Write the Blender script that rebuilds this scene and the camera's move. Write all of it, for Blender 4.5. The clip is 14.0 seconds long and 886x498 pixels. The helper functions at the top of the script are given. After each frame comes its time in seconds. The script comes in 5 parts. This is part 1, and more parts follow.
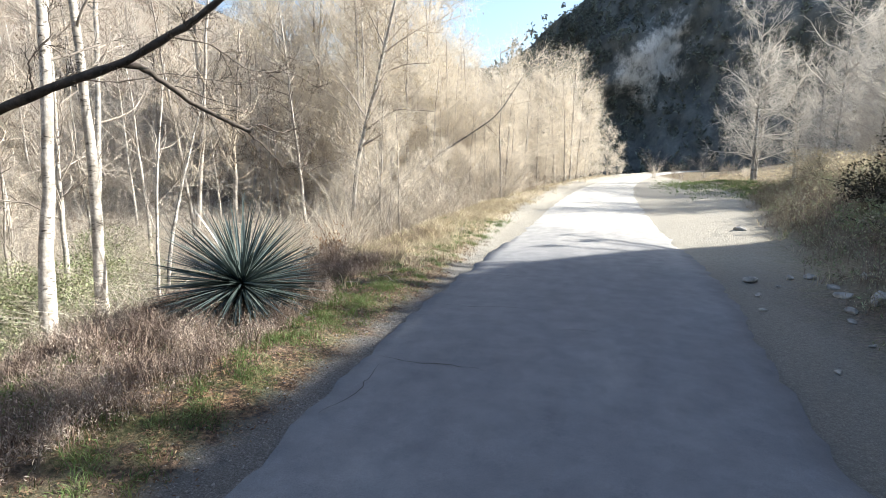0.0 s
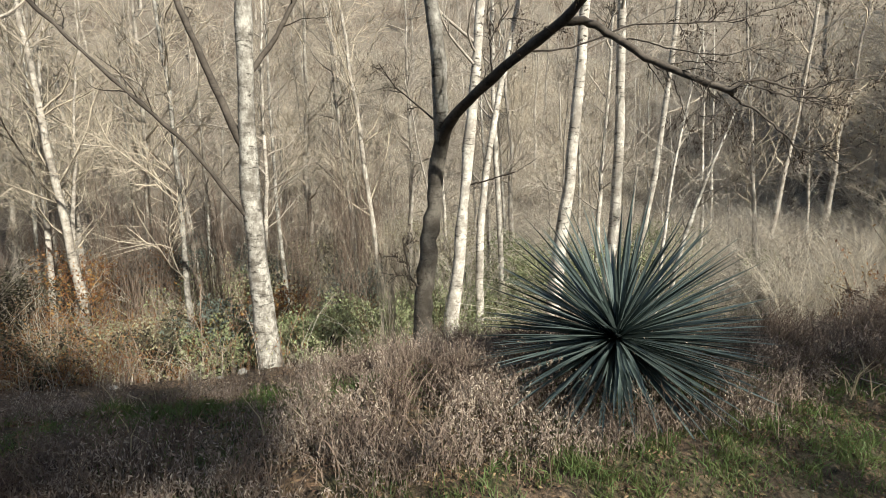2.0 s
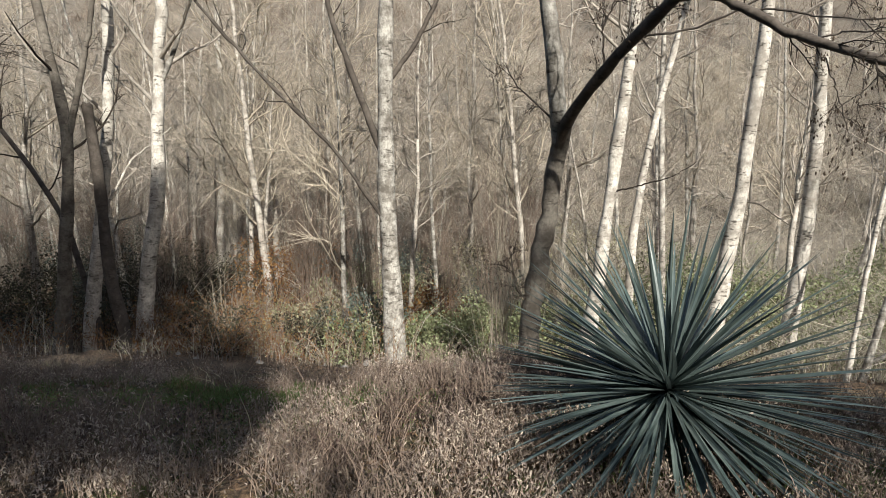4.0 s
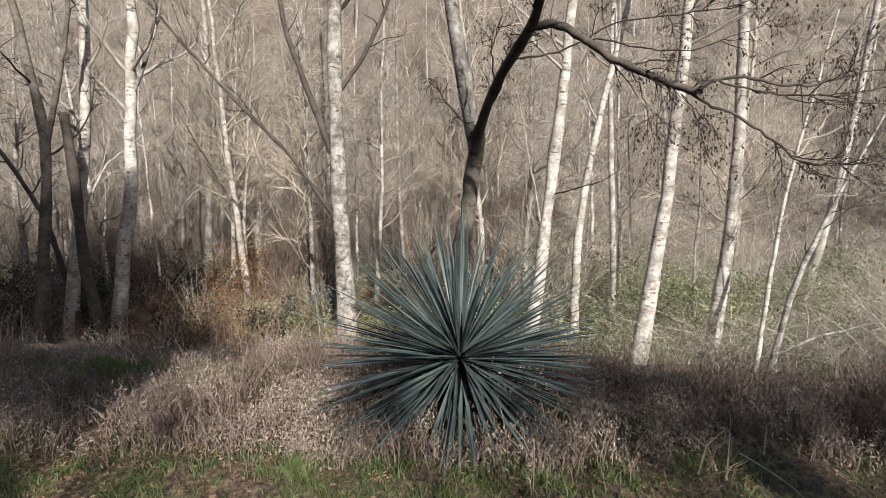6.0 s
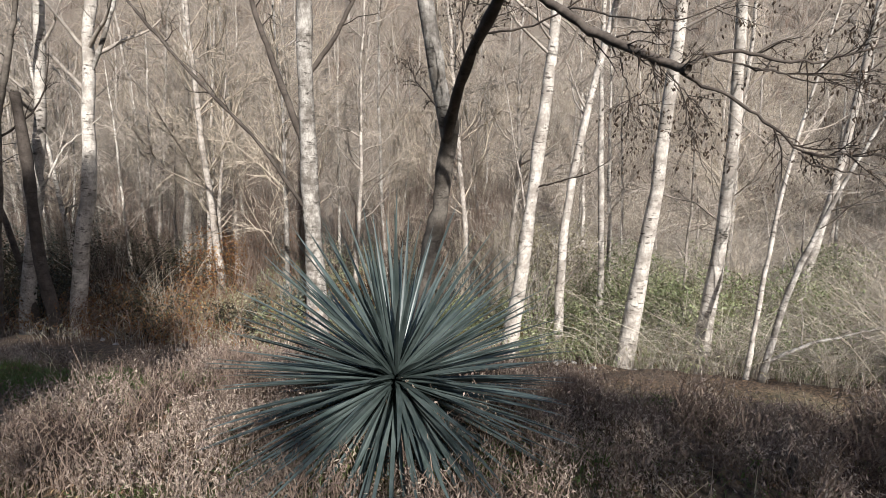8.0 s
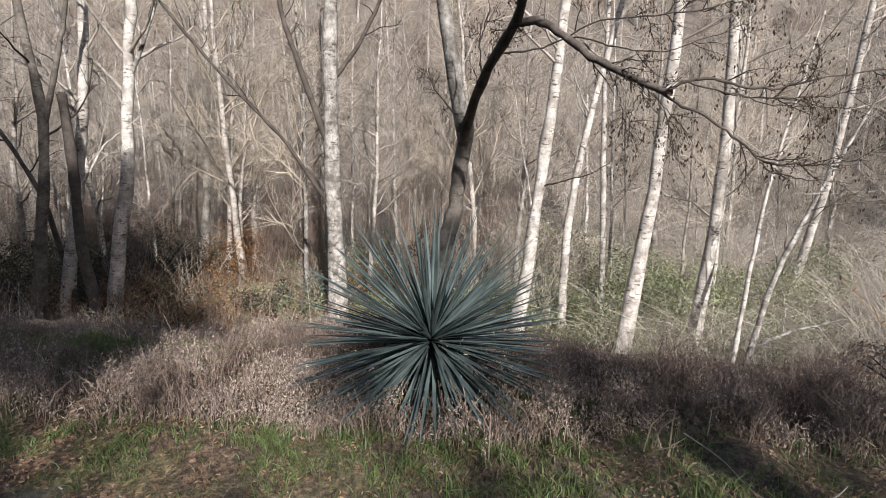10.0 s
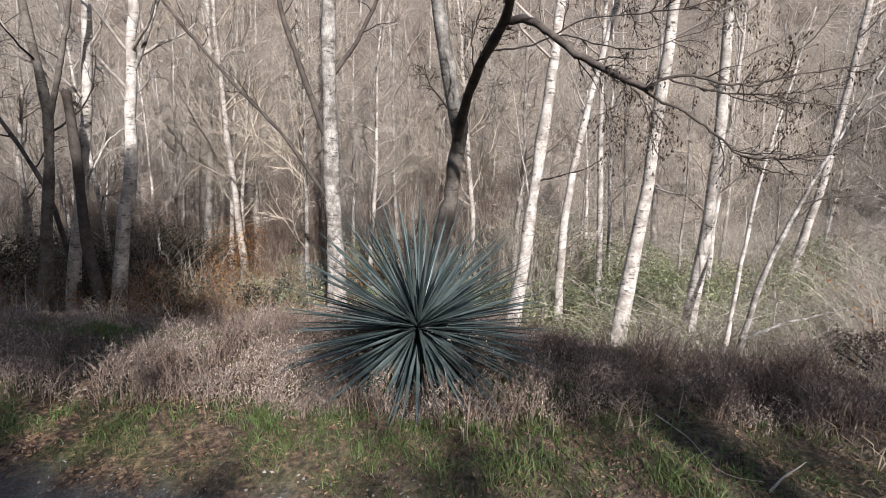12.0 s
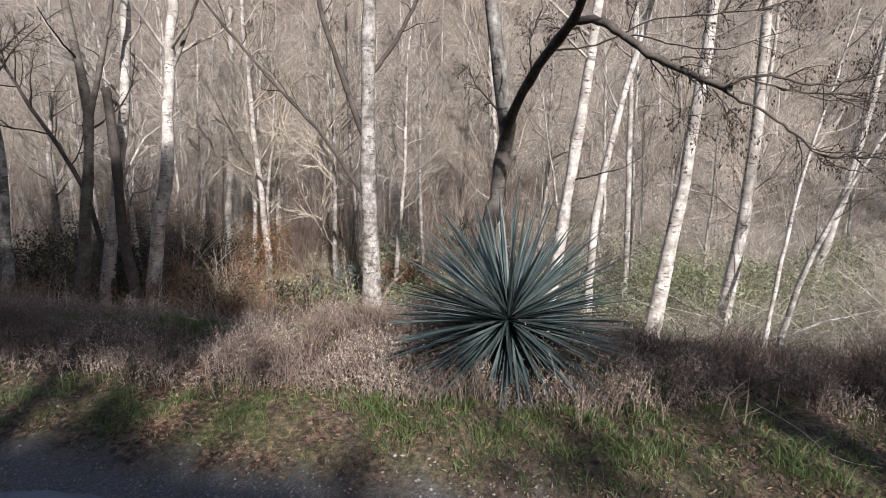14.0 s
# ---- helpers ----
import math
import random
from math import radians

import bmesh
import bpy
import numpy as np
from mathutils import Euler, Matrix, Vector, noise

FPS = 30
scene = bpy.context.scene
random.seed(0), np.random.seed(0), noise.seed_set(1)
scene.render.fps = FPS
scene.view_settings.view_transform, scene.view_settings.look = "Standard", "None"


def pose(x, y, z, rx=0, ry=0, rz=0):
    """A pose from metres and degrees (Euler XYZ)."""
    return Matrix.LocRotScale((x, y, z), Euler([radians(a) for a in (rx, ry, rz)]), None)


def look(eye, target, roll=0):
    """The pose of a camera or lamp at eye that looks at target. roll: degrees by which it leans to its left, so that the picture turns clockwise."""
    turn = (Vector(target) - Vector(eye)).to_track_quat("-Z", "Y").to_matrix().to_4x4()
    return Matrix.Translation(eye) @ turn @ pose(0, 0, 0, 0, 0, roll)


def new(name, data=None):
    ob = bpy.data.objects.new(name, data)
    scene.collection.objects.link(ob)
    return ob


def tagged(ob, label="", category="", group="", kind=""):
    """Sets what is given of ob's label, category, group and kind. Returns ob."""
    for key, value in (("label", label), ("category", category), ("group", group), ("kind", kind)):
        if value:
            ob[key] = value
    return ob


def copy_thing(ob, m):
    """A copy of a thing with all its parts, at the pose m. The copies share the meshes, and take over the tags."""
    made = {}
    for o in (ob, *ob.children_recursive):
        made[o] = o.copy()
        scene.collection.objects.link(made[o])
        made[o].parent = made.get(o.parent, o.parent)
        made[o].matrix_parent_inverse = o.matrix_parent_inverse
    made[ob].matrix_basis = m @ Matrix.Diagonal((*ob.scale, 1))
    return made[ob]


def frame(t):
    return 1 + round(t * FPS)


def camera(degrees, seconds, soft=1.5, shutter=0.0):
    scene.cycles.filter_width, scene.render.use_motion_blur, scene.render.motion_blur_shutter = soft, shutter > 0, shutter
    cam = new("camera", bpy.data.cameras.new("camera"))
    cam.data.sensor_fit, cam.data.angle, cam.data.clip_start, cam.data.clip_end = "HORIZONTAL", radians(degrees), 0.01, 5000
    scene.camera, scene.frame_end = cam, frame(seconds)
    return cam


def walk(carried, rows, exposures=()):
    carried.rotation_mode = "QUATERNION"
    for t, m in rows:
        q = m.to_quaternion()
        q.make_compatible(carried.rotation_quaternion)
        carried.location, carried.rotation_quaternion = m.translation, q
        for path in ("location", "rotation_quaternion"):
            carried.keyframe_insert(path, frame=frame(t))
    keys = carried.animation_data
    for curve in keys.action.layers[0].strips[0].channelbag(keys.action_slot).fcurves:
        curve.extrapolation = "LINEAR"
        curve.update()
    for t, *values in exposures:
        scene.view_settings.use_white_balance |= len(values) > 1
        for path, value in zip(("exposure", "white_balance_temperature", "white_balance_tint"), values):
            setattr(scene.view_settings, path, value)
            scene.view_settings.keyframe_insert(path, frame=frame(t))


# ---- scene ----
cam = camera(80.0, 14.0, soft=0.7)
METRES, EYE, TILT, LEAN, TURN = 9.2, 1.83, -9.3, 0.0, 16.5
ROWS = [
    (0.0, 0.0, 0.0, 0.0, 0.0, 0.0, 0.0),
    (0.5, 0.0282, 0.1655, 0.0297, 22.39, -0.84, -3.37),
    (1.0, 0.0322, 0.2425, 0.0336, 30.92, -1.46, -4.35),
    (1.5, 0.026, 0.2973, 0.035, 49.75, -3.28, -6.28),
    (2.0, 0.0212, 0.3466, 0.0398, 60.24, -4.62, -7.23),
    (2.5, 0.0147, 0.387, 0.0452, 67.07, -5.5, -7.71),
    (3.0, 0.0052, 0.4216, 0.0503, 77.72, -7.04, -8.22),
    (5.5, 0.086, 0.5632, 0.0757, 82.32, -7.22, -8.84),
    (6.0, 0.1165, 0.5933, 0.0831, 82.36, -7.17, -8.8),
    (6.5, 0.1303, 0.6169, 0.0883, 82.28, -7.26, -8.86),
    (7.0, 0.1233, 0.6329, 0.09, 82.14, -7.46, -9.12),
    (7.5, 0.0991, 0.6394, 0.0889, 82.02, -7.79, -9.39),
    (8.0, 0.0578, 0.6394, 0.0867, 81.95, -8.02, -9.68),
    (8.5, 0.0591, 0.6287, 0.0877, 81.95, -8.12, -9.88),
    (11.0, 0.1783, 0.6082, 0.0895, 82.76, -8.78, -10.22),
    (11.5, 0.1679, 0.6176, 0.0901, 82.82, -8.89, -10.19),
    (12.0, 0.1602, 0.6207, 0.0902, 82.87, -9.01, -10.15),
    (12.5, 0.1575, 0.6179, 0.0894, 82.96, -9.06, -10.16),
    (13.0, 0.1603, 0.6092, 0.0872, 83.02, -9.1, -10.21),
    (13.5, 0.1612, 0.5857, 0.0807, 83.06, -9.01, -10.34),
    (14.0, 0.1625, 0.5464, 0.0736, 83.08, -9.04, -10.43),
]
walk(cam, [(t, pose(0, 0, EYE, TILT, LEAN, TURN) @ pose(METRES * x, METRES * y, METRES * z, 90 + pitch, roll, yaw)) for t, x, y, z, yaw, pitch, roll in ROWS],
     exposures=[(0.0, 1.62, 6350, 7), (0.6, 1.42, 6450, 4), (1.2, 1.06, 6650, 3), (1.6, 0.82, 6700, 3), (2.0, 0.7, 6700, 3), (3.0, 0.57, 6600, 4), (5.5, 0.53, 6400, 9), (8.5, 0.54, 6280, 12), (11.0, 0.58, 6120, 14), (14.0, 0.55, 6080, 15)])


# ---- light ----
SUN_TURN, SUN_UP = 65.0, 30.0
world = bpy.data.worlds.new("sky")
scene.world = world
world.use_nodes = True
wn = world.node_tree.nodes
sky = wn.new("ShaderNodeTexSky")
sky.sky_type = "NISHITA"
sky.sun_disc = False
sky.sun_elevation, sky.sun_rotation = radians(SUN_UP), radians(SUN_TURN)
sky.air_density, sky.dust_density = 1.0, 1.5
wn["Background"].inputs["Strength"].default_value = 0.105
world.node_tree.links.new(sky.outputs["Color"], wn["Background"].inputs["Color"])
sun_data = bpy.data.lights.new("sun", "SUN")
sun_data.energy, sun_data.angle, sun_data.color = 5.0, radians(0.53), (1.0, 0.95, 0.88)
sun = new("sun", sun_data)
SUN = Vector((math.sin(radians(SUN_TURN)) * math.cos(radians(SUN_UP)), math.cos(radians(SUN_TURN)) * math.cos(radians(SUN_UP)), math.sin(radians(SUN_UP))))
sun.matrix_world = look(SUN * 60, (0, 0, 0))

# ---- materials ----


def nodes_of(name, rough=0.85):
    m = bpy.data.materials.new(name)
    m.use_nodes = True
    nt = m.node_tree
    b = nt.nodes["Principled BSDF"]
    b.inputs["Roughness"].default_value = rough
    b.inputs["Specular IOR Level"].default_value = 0.3
    return m, nt, b


def node(nt, kind, **values):
    n = nt.nodes.new("ShaderNode" + kind)
    for key, value in values.items():
        if key == "op":
            n.operation = value
        elif key == "blend":
            n.data_type, n.blend_type = "RGBA", value
        else:
            n.inputs[key.replace("_", " ")].default_value = value
    return n


def noise_tex(nt, scale, detail=5.0, stretch=(1, 1, 1), rough=0.6):
    tc = nt.nodes.new("ShaderNodeTexCoord")
    mp = nt.nodes.new("ShaderNodeMapping")
    mp.inputs["Scale"].default_value = stretch
    nz = node(nt, "TexNoise", Scale=scale, Detail=detail, Roughness=rough)
    nt.links.new(tc.outputs["Object"], mp.inputs["Vector"])
    nt.links.new(mp.outputs["Vector"], nz.inputs["Vector"])
    return nz


def ramp(nt, source, stops):
    r = nt.nodes.new("ShaderNodeValToRGB")
    while len(r.color_ramp.elements) < len(stops):
        r.color_ramp.elements.new(0.5)
    for e, (p, c) in zip(r.color_ramp.elements, stops):
        e.position, e.color = p, (*c, 1)
    nt.links.new(source, r.inputs["Fac"])
    return r.outputs["Color"]


def mix(nt, fac, a, b, blend="MIX"):
    n = nt.nodes.new("ShaderNodeMix")
    n.data_type, n.blend_type = "RGBA", blend
    for sock, v in ((n.inputs[0], fac), (n.inputs[6], a), (n.inputs[7], b)):
        if isinstance(v, (int, float)):
            sock.default_value = v
        elif isinstance(v, tuple):
            sock.default_value = (*v, 1)
        else:
            nt.links.new(v, sock)
    return n.outputs[2]


def math_node(nt, op, a, b=0.0, clamp=False):
    n = nt.nodes.new("ShaderNodeMath")
    n.operation, n.use_clamp = op, clamp
    for sock, v in ((n.inputs[0], a), (n.inputs[1], b)):
        if isinstance(v, (int, float)):
            sock.default_value = v
        else:
            nt.links.new(v, sock)
    return n.outputs[0]


def bump(nt, b, height, strength=0.4, distance=0.02):
    n = node(nt, "Bump", Strength=strength, Distance=distance)
    nt.links.new(height, n.inputs["Height"])
    nt.links.new(n.outputs["Normal"], b.inputs["Normal"])


def vary(nt, col, by_object=0.25, by_island=0.0, hue=0.0):
    """Piece to piece variation in brightness and hue."""
    h = nt.nodes.new("ShaderNodeHueSaturation")
    nt.links.new(col, h.inputs["Color"])
    if by_island:
        rnd = nt.nodes.new("ShaderNodeNewGeometry").outputs["Random Per Island"]
        amount = by_island
    else:
        rnd = nt.nodes.new("ShaderNodeObjectInfo").outputs["Random"]
        amount = by_object
    v = math_node(nt, "MULTIPLY_ADD", rnd, 2 * amount)
    nt.nodes[-1].inputs[2].default_value = 1 - amount
    nt.links.new(v, h.inputs["Value"])
    if hue:
        k = math_node(nt, "MULTIPLY_ADD", rnd, 2 * hue)
        nt.nodes[-1].inputs[2].default_value = 0.5 - hue
        nt.links.new(k, h.inputs["Hue"])
    return h.outputs["Color"]


def leafy(name, stops, rough=0.6, island=0.35, hue=0.02, through_light=0.35, scale=3.0):
    """Thin leaves and blades: some light passes through."""
    m, nt, b = nodes_of(name, rough)
    b.inputs["Specular IOR Level"].default_value = 0.45 if rough < 0.45 else 0.3
    col = vary(nt, ramp(nt, noise_tex(nt, scale, 3).outputs["Fac"], stops), by_island=island, hue=hue)
    nt.links.new(col, b.inputs["Base Color"])
    if through_light:
        tr = nt.nodes.new("ShaderNodeBsdfTranslucent")
        nt.links.new(col, tr.inputs["Color"])
        ms = nt.nodes.new("ShaderNodeMixShader")
        ms.inputs[0].default_value = through_light
        nt.links.new(b.outputs[0], ms.inputs[1])
        nt.links.new(tr.outputs[0], ms.inputs[2])
        nt.links.new(ms.outputs[0], nt.nodes["Material Output"].inputs["Surface"])
    return m


def bark(name, pale, mid, dark, scar=0.5, rough=0.85):
    """Smooth blotched bark with sideways dark scars."""
    m, nt, b = nodes_of(name, rough)
    big = noise_tex(nt, 3.5, 6, rough=0.7).outputs["Fac"]
    fine = noise_tex(nt, 30, 5, (1, 1, 0.45)).outputs["Fac"]
    scars = noise_tex(nt, 9.0, 4, (0.8, 0.8, 2.4), 0.65).outputs["Fac"]
    where = noise_tex(nt, 2.0, 3).outputs["Fac"]
    base = ramp(nt, big, [(0.40, mid), (0.50, tuple(0.5 * (p + q) for p, q in zip(pale, mid))), (0.58, pale)])
    base = mix(nt, ramp(nt, fine, [(0.45, (0, 0, 0)), (0.7, (0.7, 0.7, 0.7))]), base, mid)
    spot = ramp(nt, scars, [(0.54, (0, 0, 0)), (0.62, (scar, scar, scar))])
    spot = math_node(nt, "MULTIPLY", spot, ramp(nt, where, [(0.42, (0.15, 0.15, 0.15)), (0.58, (1, 1, 1))]))
    base = mix(nt, spot, base, dark)
    nt.links.new(vary(nt, base, 0.15), b.inputs["Base Color"])
    bump(nt, b, math_node(nt, "ADD", fine, scars), 0.5, 0.012)
    return m


def plain(name, stops, scale, rough=0.85, detail=5, bump_by=0.4, dist=0.01, stretch=(1, 1, 1), by_object=0.2):
    m, nt, b = nodes_of(name, rough)
    nz = noise_tex(nt, scale, detail, stretch).outputs["Fac"]
    col = ramp(nt, nz, stops)
    big = noise_tex(nt, scale * 0.13, 3, stretch).outputs["Fac"]
    col = mix(nt, 1.0, col, ramp(nt, big, [(0.3, (0.72, 0.72, 0.72)), (0.7, (1.15, 1.12, 1.08))]), "MULTIPLY")
    nt.links.new(vary(nt, col, by_object), b.inputs["Base Color"])
    if bump_by:
        bump(nt, b, nz, bump_by, dist)
    return m


def ground_material():
    m, nt, b = nodes_of("earth_and_litter", 0.95)
    tc = nt.nodes.new("ShaderNodeTexCoord")
    sep = nt.nodes.new("ShaderNodeSeparateXYZ")
    nt.links.new(tc.outputs["Object"], sep.inputs[0])
    x, y = sep.outputs[0], sep.outputs[1]
    fine = noise_tex(nt, 22, 8, rough=0.7).outputs["Fac"]
    mid = noise_tex(nt, 3.0, 5).outputs["Fac"]
    big = noise_tex(nt, 0.45, 4).outputs["Fac"]
    cells = node(nt, "TexVoronoi", Scale=38.0)
    nt.links.new(tc.outputs["Object"], cells.inputs["Vector"])
    bw = nt.nodes.new("ShaderNodeRGBToBW")
    nt.links.new(cells.outputs["Color"], bw.inputs[0])
    leaf_tone = ramp(nt, bw.outputs[0], [(0.25, (0.45, 0.42, 0.4)), (0.5, (1.0, 0.95, 0.9)), (0.75, (1.5, 1.3, 1.1))])
    litter = ramp(nt, fine, [(0.34, (0.03, 0.022, 0.016)), (0.5, (0.14, 0.098, 0.067)), (0.66, (0.31, 0.225, 0.155))])
    litter = mix(nt, 1.0, litter, leaf_tone, "MULTIPLY")
    moss = ramp(nt, fine, [(0.3, (0.05, 0.07, 0.022)), (0.7, (0.14, 0.19, 0.055))])
    verge = math_node(nt, "MULTIPLY", math_node(nt, "ADD", x, 8.5), 0.6, True)
    soil = mix(nt, math_node(nt, "MULTIPLY", ramp(nt, mid, [(0.44, (0, 0, 0)), (0.60, (0.62, 0.62, 0.62))]), verge), litter, moss)
    dry = ramp(nt, fine, [(0.34, (0.04, 0.031, 0.023)), (0.66, (0.24, 0.185, 0.135))])
    soil = mix(nt, ramp(nt, big, [(0.4, (0, 0, 0)), (0.6, (0.7, 0.7, 0.7))]), soil, dry)
    slope = ramp(nt, fine, [(0.3, (0.07, 0.06, 0.048)), (0.7, (0.27, 0.23, 0.186))])
    soil = mix(nt, math_node(nt, "MULTIPLY", math_node(nt, "SUBTRACT", -18.0, x), 0.15, True), soil, slope)
    # straw tone; it also brightens the sunlit stretch past y 7.6 by colour
    sunlit_straw = ramp(nt, fine, [(0.3, (0.20, 0.16, 0.10)), (0.7, (0.46, 0.39, 0.27))])
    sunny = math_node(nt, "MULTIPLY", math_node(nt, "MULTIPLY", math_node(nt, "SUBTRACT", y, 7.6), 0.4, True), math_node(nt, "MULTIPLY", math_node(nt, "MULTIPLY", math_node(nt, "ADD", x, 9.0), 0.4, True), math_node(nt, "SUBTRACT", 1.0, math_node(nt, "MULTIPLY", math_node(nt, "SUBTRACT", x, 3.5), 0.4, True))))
    soil = mix(nt, math_node(nt, "MULTIPLY", sunny, 0.8), soil, sunlit_straw)
    gravel_c = noise_tex(nt, 70, 4, rough=0.8).outputs["Fac"]
    gravel = ramp(nt, gravel_c, [(0.3, (0.08, 0.072, 0.066)), (0.55, (0.19, 0.178, 0.165)), (0.75, (0.40, 0.38, 0.36))])
    # the shoulders: gravel next to the road, breaking up outwards
    edge = math_node(nt, "ADD", x, math_node(nt, "MULTIPLY", math_node(nt, "SUBTRACT", mid, 0.5), 0.9))
    near_left = math_node(nt, "MULTIPLY", math_node(nt, "ADD", math_node(nt, "ADD", edge, 2.5), math_node(nt, "MULTIPLY", math_node(nt, "MULTIPLY", math_node(nt, "SUBTRACT", y, 8.0), 0.12, True), 0.7)), 4.0, True)
    pale_dirt = ramp(nt, fine, [(0.3, (0.25, 0.228, 0.19)), (0.7, (0.42, 0.385, 0.32))])
    far_y = math_node(nt, "MULTIPLY", math_node(nt, "SUBTRACT", y, 8.0), 0.0385, True)
    right_fade = math_node(nt, "MULTIPLY", math_node(nt, "SUBTRACT", math_node(nt, "ADD", 3.4, math_node(nt, "MULTIPLY", far_y, 5.0)), edge), 0.9, True)
    shoulder = mix(nt, math_node(nt, "MAXIMUM", math_node(nt, "MULTIPLY", math_node(nt, "SUBTRACT", y, 8.0), 0.3, True), math_node(nt, "MULTIPLY", math_node(nt, "MULTIPLY", x, 0.45, True), 0.4)), gravel, pale_dirt)
    col = mix(nt, math_node(nt, "MULTIPLY", near_left, right_fade), soil, shoulder)
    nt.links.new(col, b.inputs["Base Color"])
    bump(nt, b, fine, 1.0, 0.06)
    return m


def road_material():
    m, nt, b = nodes_of("worn_pavement", 0.9)
    grit = noise_tex(nt, 120, 3, rough=0.8).outputs["Fac"]
    patch = noise_tex(nt, 0.9, 6, (1, 0.35, 1), 0.65).outputs["Fac"]
    stain = noise_tex(nt, 3.2, 6, rough=0.7).outputs["Fac"]
    base = ramp(nt, patch, [(0.3, (0.152, 0.154, 0.164)), (0.5, (0.174, 0.176, 0.188)), (0.72, (0.216, 0.216, 0.224))])
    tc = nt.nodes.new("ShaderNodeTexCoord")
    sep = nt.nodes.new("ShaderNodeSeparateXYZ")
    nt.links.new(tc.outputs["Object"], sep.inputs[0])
    # thin dirt plus the sunlit stretch's brightness, put into the colour past y 9
    dust_and_sun = math_node(nt, "MULTIPLY", math_node(nt, "MULTIPLY", math_node(nt, "SUBTRACT", sep.outputs[1], 9.0), 0.12, True), ramp(nt, patch, [(0.3, (0.5, 0.5, 0.5)), (0.6, (1, 1, 1))]))
    base = mix(nt, dust_and_sun, base, (0.52, 0.49, 0.435))
    base = mix(nt, 1.0, base, ramp(nt, grit, [(0.3, (0.72, 0.72, 0.72)), (0.7, (1.2, 1.2, 1.2))]), "MULTIPLY")
    base = mix(nt, 1.0, base, ramp(nt, stain, [(0.35, (0.85, 0.85, 0.86)), (0.62, (1.09, 1.09, 1.08))]), "MULTIPLY")
    nt.links.new(base, b.inputs["Base Color"])
    bump(nt, b, grit, 0.5, 0.006)
    return m


def cliff_material():
    m, nt, b = nodes_of("cliff_rock_and_scrub", 0.95)
    n1 = noise_tex(nt, 0.3, 9, (1, 0.6, 0.7), 0.72).outputs["Fac"]
    rock = ramp(nt, n1, [(0.35, (0.17, 0.168, 0.16)), (0.5, (0.40, 0.39, 0.37)), (0.7, (0.58, 0.565, 0.535))])
    scrub = ramp(nt, n1, [(0.35, (0.06, 0.068, 0.068)), (0.65, (0.15, 0.155, 0.145))])
    geo_n = nt.nodes.new("ShaderNodeVertexColor")
    geo_n.layer_name = "rock"
    fac = math_node(nt, "MULTIPLY", math_node(nt, "SUBTRACT", math_node(nt, "ADD", geo_n.outputs["Color"], math_node(nt, "MULTIPLY", n1, 2.0)), 1.35), 2.2, True)
    nt.links.new(mix(nt, fac, scrub, rock), b.inputs["Base Color"])
    bump(nt, b, n1, 0.6, 1.2)
    return m


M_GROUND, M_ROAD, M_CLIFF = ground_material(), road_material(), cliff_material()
M_ALDER = bark("alder_bark", (0.66, 0.615, 0.55), (0.30, 0.27, 0.235), (0.055, 0.045, 0.036), 0.95)
M_WOODLAND = bark("woodland_bark", (0.52, 0.475, 0.42), (0.24, 0.21, 0.18), (0.06, 0.05, 0.04), 0.9)
M_DAPPLED = bark("mottled_bark", (0.50, 0.475, 0.43), (0.14, 0.125, 0.108), (0.05, 0.042, 0.034), 0.9)
M_MOTTLED = bark("blotched_bark", (0.54, 0.51, 0.46), (0.15, 0.132, 0.112), (0.05, 0.042, 0.034), 0.95)
# darkened alder bark: the shade on these trunks is put into its colour
M_SHADE_BARK = bark("shade_toned_bark", (0.20, 0.178, 0.15), (0.09, 0.076, 0.062), (0.03, 0.025, 0.02), 0.7)
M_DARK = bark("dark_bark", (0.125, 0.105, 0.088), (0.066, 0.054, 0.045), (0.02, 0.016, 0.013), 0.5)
M_TWIG = plain("grey_twig", [(0.3, (0.24, 0.21, 0.18)), (0.7, (0.48, 0.435, 0.385))], 6, bump_by=0)
M_TWIG_TAN = plain("tan_twig", [(0.3, (0.28, 0.24, 0.19)), (0.7, (0.54, 0.475, 0.39))], 6, bump_by=0)
M_TWIG_DARK = plain("dark_twig", [(0.3, (0.018, 0.014, 0.011)), (0.7, (0.055, 0.043, 0.034))], 6, bump_by=0)
M_STEM = plain("dead_stem", [(0.3, (0.13, 0.095, 0.075)), (0.7, (0.30, 0.232, 0.188))], 5, bump_by=0)
M_YUCCA = leafy("yucca_leaf", [(0.3, (0.045, 0.067, 0.062)), (0.7, (0.125, 0.156, 0.148))], 0.33, 0.0, 0.0, 0.06, 4)
M_YUCCA_DRY = leafy("yucca_dead_leaf", [(0.3, (0.20, 0.16, 0.10)), (0.7, (0.40, 0.33, 0.22))], 0.8, 0.3, 0.01, 0.1, 4)
M_GRASS = leafy("green_grass", [(0.3, (0.085, 0.118, 0.038)), (0.7, (0.19, 0.235, 0.09))], 0.5, 0.45, 0.035, 0.4, 1.2)
M_STRAW = leafy("dry_grass", [(0.3, (0.32, 0.26, 0.17)), (0.7, (0.58, 0.50, 0.36))], 0.7, 0.35, 0.02, 0.35, 1.2)
M_BRUSH = leafy("dry_brush_leaf", [(0.35, (0.11, 0.075, 0.06)), (0.48, (0.27, 0.212, 0.172)), (0.6, (0.49, 0.405, 0.335))], 0.9, 0.3, 0.02, 0.25, 1.5)
M_RUST = leafy("rusty_brush_leaf", [(0.3, (0.16, 0.07, 0.03)), (0.7, (0.36, 0.19, 0.08))], 0.85, 0.45, 0.02, 0.3, 1.0)
M_LITTER = leafy("fallen_leaf", [(0.3, (0.10, 0.062, 0.038)), (0.7, (0.29, 0.19, 0.12))], 0.85, 0.4, 0.02, 0.1, 2)
